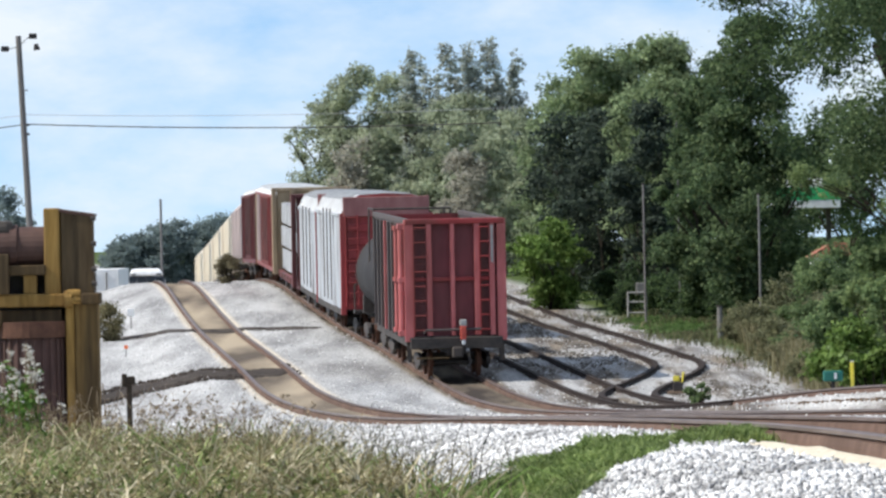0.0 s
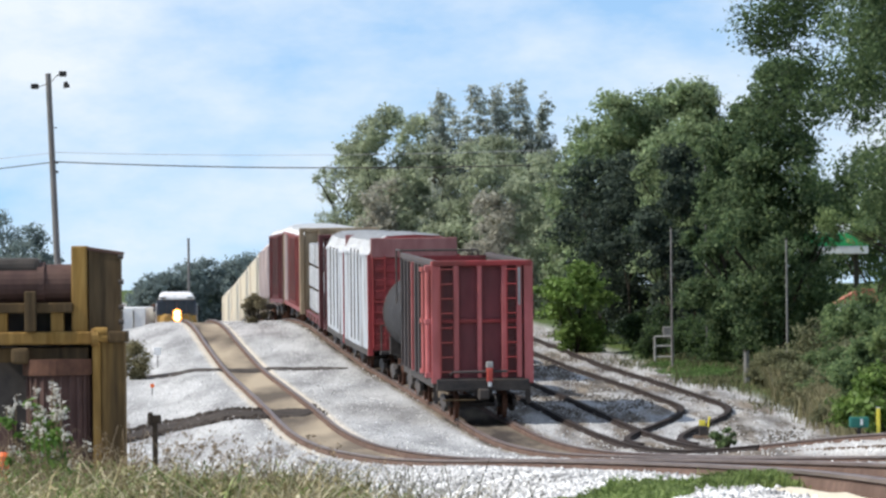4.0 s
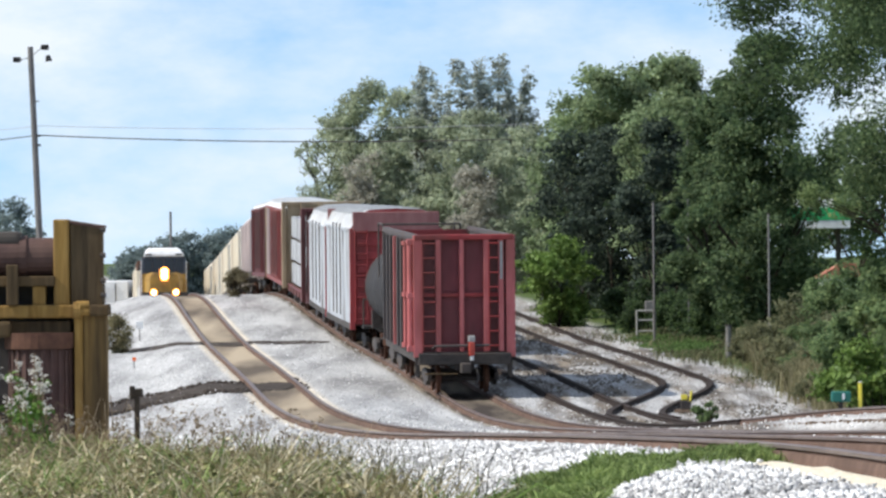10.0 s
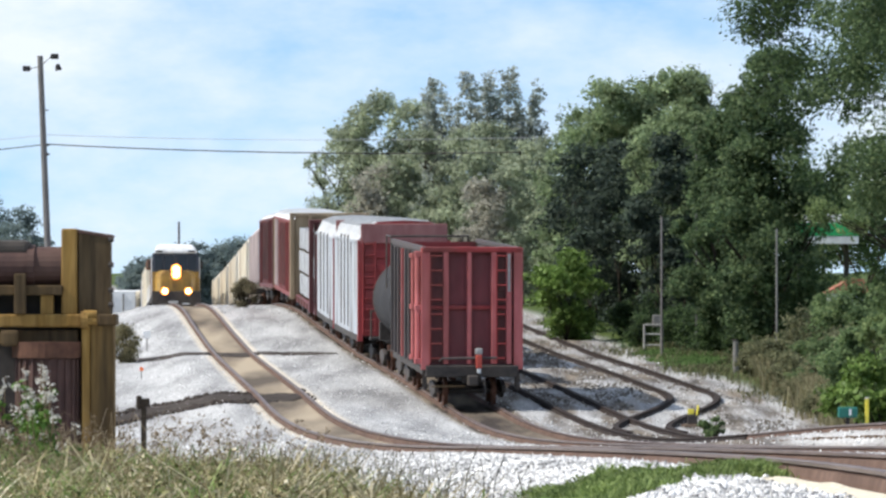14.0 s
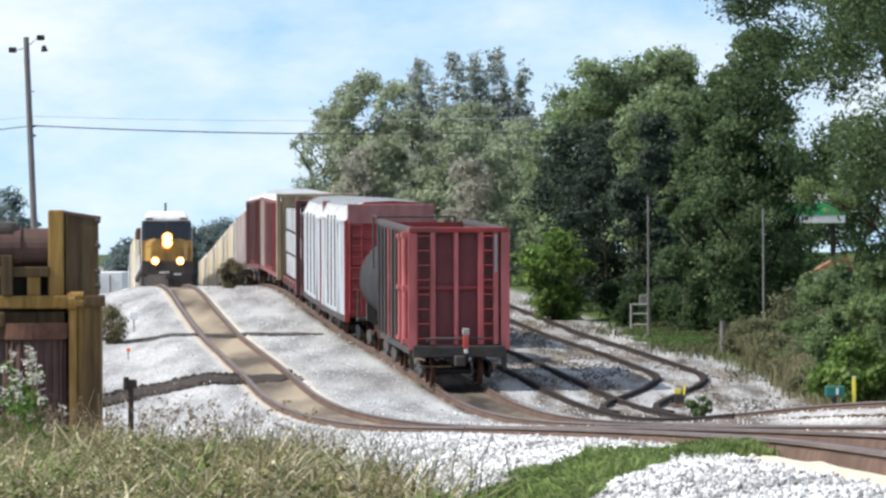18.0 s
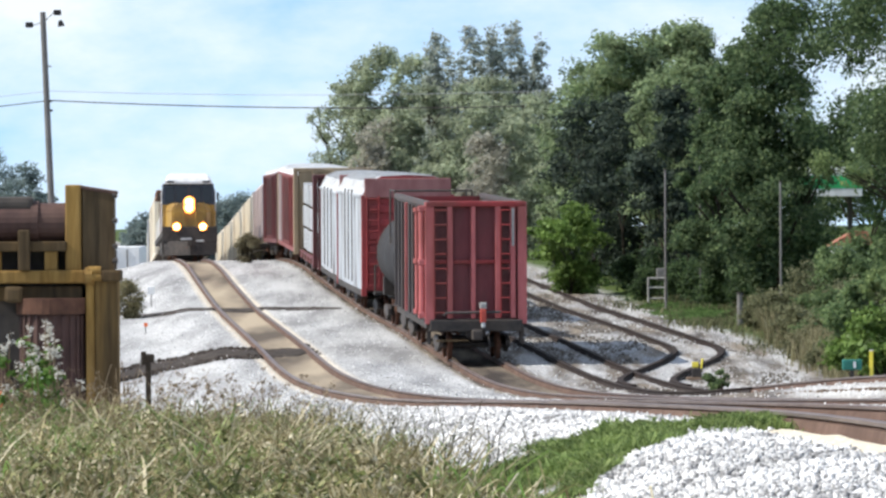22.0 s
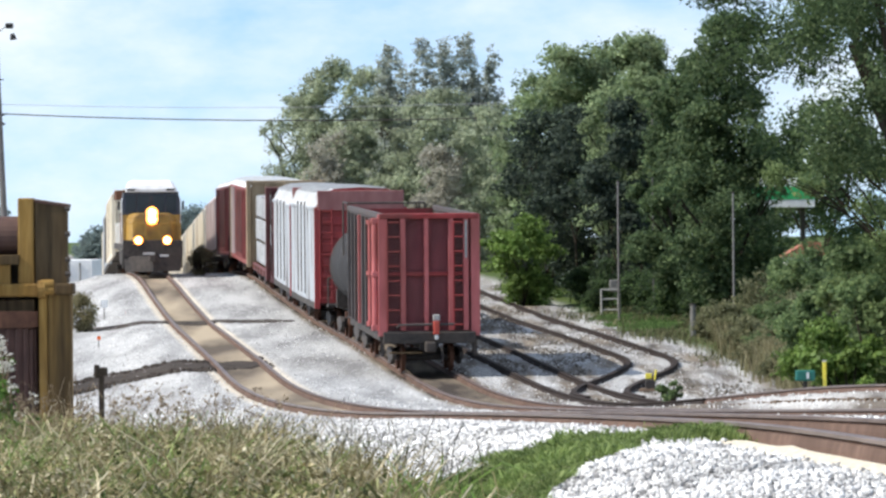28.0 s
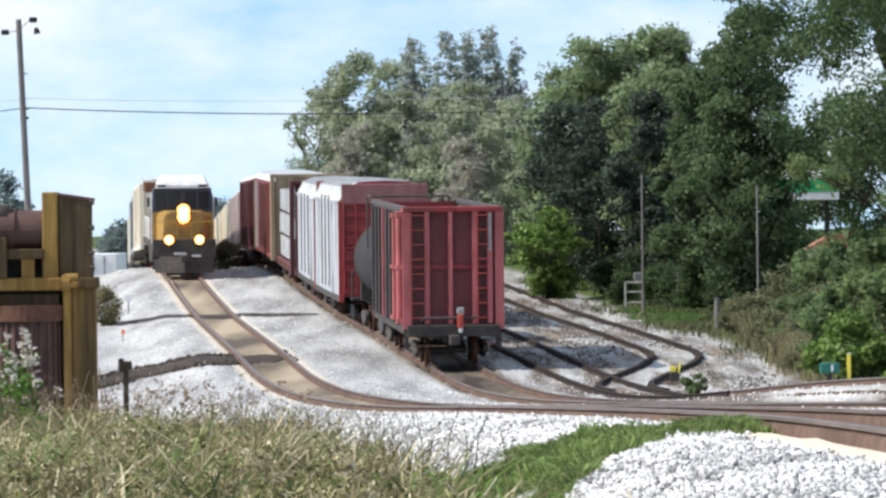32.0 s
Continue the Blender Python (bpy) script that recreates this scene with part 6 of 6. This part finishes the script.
def trailer(x, y, mat, label):
    z = g(x, y)
    t = empty("truck_trailer", Matrix.Translation((x, y, z)), label, "trailer", "parked trailers")
    part("box_body", B((-1.3, 1.3, -6, 6, 1.2, 4.1), bevel=.05), mat, t)
    part("chassis", B((-.6, .6, -5.8, 5.8, .9, 1.2)), M["dark"], t)
    part("door_bar", R(((-.4, -6.05, 1.4), (-.4, -6.05, 3.9), .04), ((.4, -6.05, 1.4), (.4, -6.05, 3.9), .04)), M["dark"], t)
    for q in (-4.6, -3.4, 4.6):
        for s in (-1.05, 1.05):
            part("wheel", R(((s - .15, q, .5), (s + .15, q, .5), .5), seg=16), M["dark"], t)


trailer(-25.4, 380, M["paint_white"], "white box trailer parked beyond the crest")


# ---- foreground weeds, grass and ballast ----
def blades(name, xs, ys, hs, widths, material, seed, droop=.35, label="", lift=0.0):
    rng = np.random.default_rng(seed)
    n = len(xs)
    z = ground_z(xs + LEAN * ys, ys) - .02
    p = np.stack([xs, ys, z], 1)
    a = rng.uniform(0, 2 * np.pi, n)
    side = np.stack([np.cos(a), np.sin(a), np.zeros(n)], 1) * widths[:, None]
    b = rng.uniform(0, 2 * np.pi, n)
    out = np.stack([np.cos(b), np.sin(b), np.zeros(n)], 1) * (hs * droop * rng.uniform(.2, 1.6, n))[:, None]
    up = np.array([0, 0, 1.0])
    q1 = p + out * .22 + up * (hs * .55)[:, None]
    q2 = p + out * .62 + up * (hs * .88)[:, None]
    q3 = p + out * 1.15 + up * (hs * rng.uniform(.55, 1.0, n))[:, None]
    v = np.stack([p - side, p + side, q1 + side * .9, q1 - side * .9, q2 + side * .6, q2 - side * .6, q3], 1)
    me = bpy.data.meshes.new(name)
    me.from_pydata(v.reshape(-1, 3).tolist(), [], [f for i in range(0, 7 * n, 7) for f in ((i, i + 1, i + 2, i + 3), (i + 3, i + 2, i + 4, i + 5), (i + 5, i + 4, i + 6))])
    me.materials.append(material)
    return tagged(new(name, me), label, "grass", kind="stuff")


def scatter(n, x0, x1, y0, y1, seed, keep):
    rng = np.random.default_rng(seed)
    xs, ys = rng.uniform(x0, x1, n), rng.uniform(y0, y1, n)
    k = keep(xs, ys, rng)
    return xs[k], ys[k], rng


def weed_edge(xs, ys, rng):
    c = xs + LEAN * ys
    return c < 2.58 - (ys - 42) * .035 + rng.normal(0, .3, len(xs))


def patchy(xs, ys, lo, hi, seed, scale=1.1):
    return np.array([lo + (hi - lo) * min(1, max(0, .5 + 1.1 * noise.noise((x * scale, y * scale * .5, seed)))) for x, y in zip(xs, ys)])


_x, _y, _r = scatter(38000, -5.6, 1.2, 29, 57, 5, weed_edge)
_h = patchy(_x, _y, .14, .6, 3) * _r.uniform(.35, 1.1, len(_x))
blades("weeds", _x, _y, _h, _r.uniform(.005, .015, len(_x)), M["grass_dry"], 6, .9, "dry mixed weeds and grass beside the gravel")
_x, _y, _r = scatter(32000, -5.6, 1.2, 29, 57, 7, weed_edge)
_h = patchy(_x, _y, .10, .5, 14) * _r.uniform(.35, 1.1, len(_x))
blades("weeds", _x, _y, _h, _r.uniform(.007, .022, len(_x)), M["grass_olive"], 8, 1.0, "olive green weeds among dry grass")
_x, _y, _r = scatter(9000, -5.6, 1.2, 29, 57, 17, weed_edge)
_h = patchy(_x, _y, .05, .55, 24) * _r.uniform(.5, 1.1, len(_x))
blades("weeds", _x, _y, _h, _r.uniform(.004, .011, len(_x)), M["grass_green"], 18, .9, "fresh green grass tufts among the weeds")
_x, _y, _r = scatter(8000, -5.6, 1.2, 36, 57, 41, weed_edge)
blades("long_grass", _x, _y, patchy(_x, _y, .15, .8, 42) * _r.uniform(.6, 1.1, len(_x)), _r.uniform(.004, .009, len(_x)), M["grass_dry"], 43, 1.2, "long arching straw-coloured grass blades")
_x, _y, _r = scatter(6500, -5.6, 1.2, 36, 57, 47, weed_edge)
blades("long_grass", _x, _y, patchy(_x, _y, .15, .72, 48) * _r.uniform(.6, 1.1, len(_x)), _r.uniform(.005, .010, len(_x)), M["verge"], 49, 1.2, "long arching green grass blades")
_x, _y, _r = scatter(2200, -2.8, 1.6, 40, 58, 52, lambda xs, ys, rng: (lambda c: (c > 1.9) & (c < 3.5 - (ys - 42) * .04 + rng.normal(0, .3, len(xs))))(xs + LEAN * ys))
blades("dark_stalks", _x, _y, _r.uniform(.15, .75, len(_x)), _r.uniform(.003, .006, len(_x)), M["stalk"], 53, .6, "thin dark stalks standing in the gravel's edge")
_x, _y, _r = scatter(1500, -5.4, .9, 44, 60, 9, weed_edge)
blades("seed_stalks", _x, _y, patchy(_x, _y, .3, 1.25, 51, .9) * _r.uniform(.6, 1.05, len(_x)), _r.uniform(.003, .006, len(_x)), M["stem"], 10, .45, "tall brown seed stalks")
_hd = np.stack([_x, _y, ground_z(_x + LEAN * _y, _y)], 1)
_pick = [i for i in range(len(_x)) if i % 3 == 0]
_me = leaf_cloud("seed_heads", [(_hd[i][0] + _r.normal(0, .1), _hd[i][1] + _r.normal(0, .1), _hd[i][2] + _r.uniform(.4, .85)) for i in _pick], [.06] * len(_pick), 8000, .013, M["stem"], 44, 2.0, .2)
tagged(new("seed_heads", _me), "brown seed heads on dry stalks", "grass", kind="stuff")
_k = [(_r.uniform(-5.4, .4), _r.uniform(30, 56)) for _ in range(420)]
_k = [(x, y) for x, y in _k if x + LEAN * y < 2.4]
_me = leaf_cloud("broad_weeds", [(x, y, g(x, y) + _r.uniform(.08, .38)) for x, y in _k], [_r.uniform(.1, .24) for _ in _k], 11000, .03, M["grass_olive"], 45, .9, .3)
tagged(new("broad_weeds", _me), "low broad-leaved olive weeds", "weed", kind="stuff")
_me = leaf_cloud("dry_weeds", [(x + .3, y + .7, g(x + .3, y + .7) + _r.uniform(.15, .5)) for x, y in _k if x + LEAN * y < 1.9], [_r.uniform(.08, .22) for x, y in _k if x + LEAN * y < 1.9], 9000, .02, M["grass_dry"], 46, 1.3, .3)
tagged(new("dry_weeds", _me), "straw-coloured dry seed heads among the weeds", "weed", kind="stuff")


def verge(xs, ys, rng):
    c = xs + LEAN * ys
    mid = np.interp(c, [1.8, 2.3, 3.3, 4.3, 5.4, 6.3], [32, 34, 38.3, 42, 43.0, 44.2])
    half = np.interp(c, [1.8, 2.3, 3.3, 4.3, 5.4, 6.3, 6.5], [3.4, 3.6, 3.9, 2.5, 1.5, .7, 0])
    wav = np.array([noise.noise((x * 1.6, y * .9, 4.0)) for x, y in zip(xs, ys)])
    return (np.abs(ys - mid) < half * (1 + .6 * wav) + rng.normal(0, .2, len(xs))) & (c > 1.6) & (c < 6.35)


_x, _y, _r = scatter(170000, -2.4, 3.4, 30, 47, 12, verge)
blades("verge_grass", _x, _y, patchy(_x, _y, .03, .17, 61, 2.5) * _r.uniform(.6, 1.1, len(_x)), _r.uniform(.005, .013, len(_x)), M["verge"], 13, .8, "low bright green grass between gravel")


_x, _y, _r = scatter(9000, 6.4, 12.0, 111, 122, 21, lambda xs, ys, rng: xs + LEAN * ys > 17.6 + .5 * np.sin(ys * .9) + rng.normal(0, .4, len(xs)))
blades("verge_grass", _x, _y, _r.uniform(.08, .3, len(_x)), _r.uniform(.008, .02, len(_x)), M["grass_olive"], 22, .7, "rough yellow-green grass at the foot of the bushes")


_x, _y, _r = scatter(14000, 3.0, 15.0, 138, 214, 23, lambda xs, ys, rng: (xs + LEAN * ys > 22.9 + .6 * np.sin(ys * .3) + rng.normal(0, .35, len(xs))) & (xs + LEAN * ys < 28))
blades("rough_grass", _x, _y, patchy(_x, _y, .03, .42, 31, .5), _r.uniform(.01, .025, len(_x)), M["rough"], 24, .8, "rough brownish-green grass beyond the yard tracks")


_x, _y, _r = scatter(16000, 6.8, 10.4, 184, 206, 25, lambda xs, ys, rng: (np.abs(xs - 8.9 + (ys - 195) * .05) < 1.25 + .3 * np.sin(ys) + rng.normal(0, .2, len(xs))) & (xs + LEAN * ys > 22.6))
blades("lawn_grass", _x, _y, _r.uniform(.05, .16, len(_x)), _r.uniform(.012, .03, len(_x)), M["lawn"], 26, .7, "short green grass patch beyond the yard tracks")


_x, _y, _r = scatter(4200, 9.6, 12.6, 138, 186, 27, lambda xs, ys, rng: np.abs(xs - 11.0 - .25 * np.sin(ys * .4)) < .75 + rng.normal(0, .2, len(xs)))
blades("tall_grass", _x, _y, patchy(_x, _y, .35, 1.5, 28, .4), _r.uniform(.008, .02, len(_x)), M["hay"], 29, .45, "wispy tall grass gone brown at the brush's edge")


def flowering_weed(x, y, h, seed):
    rng = np.random.default_rng(seed)
    z = g(x, y)
    t = empty("flowering_weed", Matrix.Translation((x, y, z)), "tall weed with pale fluffy flower heads", "weed", "tall weeds")
    tips = []
    for i in range(7):
        a, r = rng.uniform(0, 6.28), rng.uniform(.05, .16)
        p = Vector((math.cos(a) * r, math.sin(a) * r, h * rng.uniform(.45, 1.0)))
        part("stalk", R(((p.x * .2, p.y * .2, 0), p, .010, .004), seg=5), M["stem"], t)
        tips.append(p)
    cs = [tuple(p * rng.uniform(.2, .9)) for p in tips for _ in range(3)]
    child("foliage", leaf_cloud("foliage", cs, [.09] * len(cs), 520, .035, M["grass_green"], seed), t)
    for i, p in enumerate(tips):
        me = leaf_cloud("flower_head", [tuple(p * .95)], [.055], 60, .013, M["bloom"], seed + i, 1.6)
        tagged(child("flower_head", me, t, None, "pale fluffy flower head"), kind="stuff")


for _i, (_x, _y, _h) in enumerate(((-4.2, 50, 1.66), (-4.05, 49, 1.3), (-4.34, 50, 1.36), (-4.62, 51, 1.42), (-3.93, 50.5, .85), (-4.27, 51, 1.5), (-4.15, 49.4, 1.45))):
    flowering_weed(_x, _y, _h, 200 + _i)


def rubble(name, p, size, material, label, seed):
    """Loose angular stones at the places p, each an uneven octahedron turned at random."""
    rng = np.random.default_rng(seed)
    n = len(p)
    octa = np.array([(1, 0, 0), (0, 1, 0), (-1, 0, 0), (0, -1, 0), (0, 0, 1), (0, 0, -1)], float)
    s = size * rng.uniform(.6, 1.5, (n, 1, 1)) * rng.uniform(.7, 1.2, (n, 1, 3))
    v = (octa[None] * rng.uniform(.7, 1.25, (n, 6, 1)) + rng.normal(0, .22, (n, 6, 3))) * s
    q = rng.normal(size=(n, 4))
    q /= np.linalg.norm(q, axis=1)[:, None]
    w, x, y, z = q.T
    rot = np.stack([np.stack([1 - 2 * (y * y + z * z), 2 * (x * y - w * z), 2 * (x * z + w * y)], -1),
                    np.stack([2 * (x * y + w * z), 1 - 2 * (x * x + z * z), 2 * (y * z - w * x)], -1),
                    np.stack([2 * (x * z - w * y), 2 * (y * z + w * x), 1 - 2 * (x * x + y * y)], -1)], 1)
    v = np.einsum("nij,nkj->nki", rot, v) + p[:, None]
    f = np.array([(0, 1, 4), (1, 2, 4), (2, 3, 4), (3, 0, 4), (1, 0, 5), (2, 1, 5), (3, 2, 5), (0, 3, 5)])
    fi = (f[None] + (np.arange(n) * 6)[:, None, None]).reshape(-1).astype(np.int32)
    me = bpy.data.meshes.new(name)
    me.vertices.add(n * 6)
    me.vertices.foreach_set("co", v.astype(np.float32).ravel())
    me.loops.add(len(fi))
    me.loops.foreach_set("vertex_index", fi)
    me.polygons.add(n * 8)
    me.polygons.foreach_set("loop_start", np.arange(0, len(fi), 3, dtype=np.int32))
    me.update(calc_edges=True)
    me.materials.append(material)
    tagged(new(name, me), label, "gravel", kind="stuff")


def on_ground(cs, ys, rng, lo=-.01, hi=.022):
    return np.stack([cs - LEAN * ys, ys, ground_z(cs, ys) + rng.uniform(lo, hi, len(cs))], 1)


def stones(name, n, y0, y1, c0, c1, seed, size=.03, clear=False):
    rng = np.random.default_rng(seed)
    ys = y0 + (y1 - y0) * rng.random(n) ** 1.25
    cs = rng.uniform(c0, c1, n)
    if clear:
        k = (np.abs(cs - C1) > .95) & (np.abs(cs - C2) > .95)
        ys, cs = ys[k], cs[k]
    elif c0 < C1:
        k = ~verge(cs - LEAN * ys, ys, rng) & ((c0 > 6.5) | (cs < np.interp(ys, [34, 40, 44.5, 48, 60], [5.62, 5.6, 5.85, 6.05, 6.1]) + rng.normal(0, .06, len(ys))))
        ys, cs = ys[k], cs[k]
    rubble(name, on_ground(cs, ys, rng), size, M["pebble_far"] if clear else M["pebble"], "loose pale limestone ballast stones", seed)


stones("ballast_stones", 150000, 26, 76, 1.4, 6.3, 31, .0215)
stones("ballast_stones", 12000, 62, 110, 8.3, 14.0, 32, .04)
stones("ballast_stones", 26000, 76, 290, -1.0, 23.5, 33, .026, True)

# broken asphalt along the nearer crossing strip, dark clinker about the yard rails
_r = np.random.default_rng(71)
_n = 1300
_u = _r.random(_n)
_c = .8 + 7.35 * _u
_y = 153 + 8.5 * _u + np.interp(_u, [0, .35, .68, 1], (-4, 4, 0, 0)) + _r.choice((-1, 1), _n) * 3.6 * _r.uniform(.55, 1.1, _n)
_ok = np.abs(_c - C1) > .9
rubble("asphalt_rubble", on_ground(_c[_ok], _y[_ok], _r), .06, M["asphalt"], "broken dark asphalt lumps at the crossing's edge", 72)
_n = 9000
_y = _r.uniform(118, 215, _n)
_c = 15.4 + 6.6 * _r.random(_n)
_ok = np.array([noise.noise((a * .55, b * .05, 9.0)) + .5 * noise.noise((a * 1.4, b * .14, 3.0)) > .08 for a, b in zip(_c, _y)])
rubble("yard_clinker", on_ground(_c[_ok], _y[_ok], _r), .042, M["clinker"], "dark clinker and dirt lumps among the yard rails", 73)


# ---- what moves ----
def motions():
    ride = [(0, 399), (1, 391), (2, 383), (3, 376), (6, 355), (9, 339), (13, 319), (16, 305), (19, 292), (23, 276), (28, 257), (32, 244)]
    offsets = (11.0, 31.5, 49.5, 67.5)
    for thing, off in zip((LOCO, *CARS), offsets):
        rows = []
        for t, y in ride:
            rows.append((t, on_track(float(line_1(y + off)), y + off)))
        walk(thing, rows)


motions()
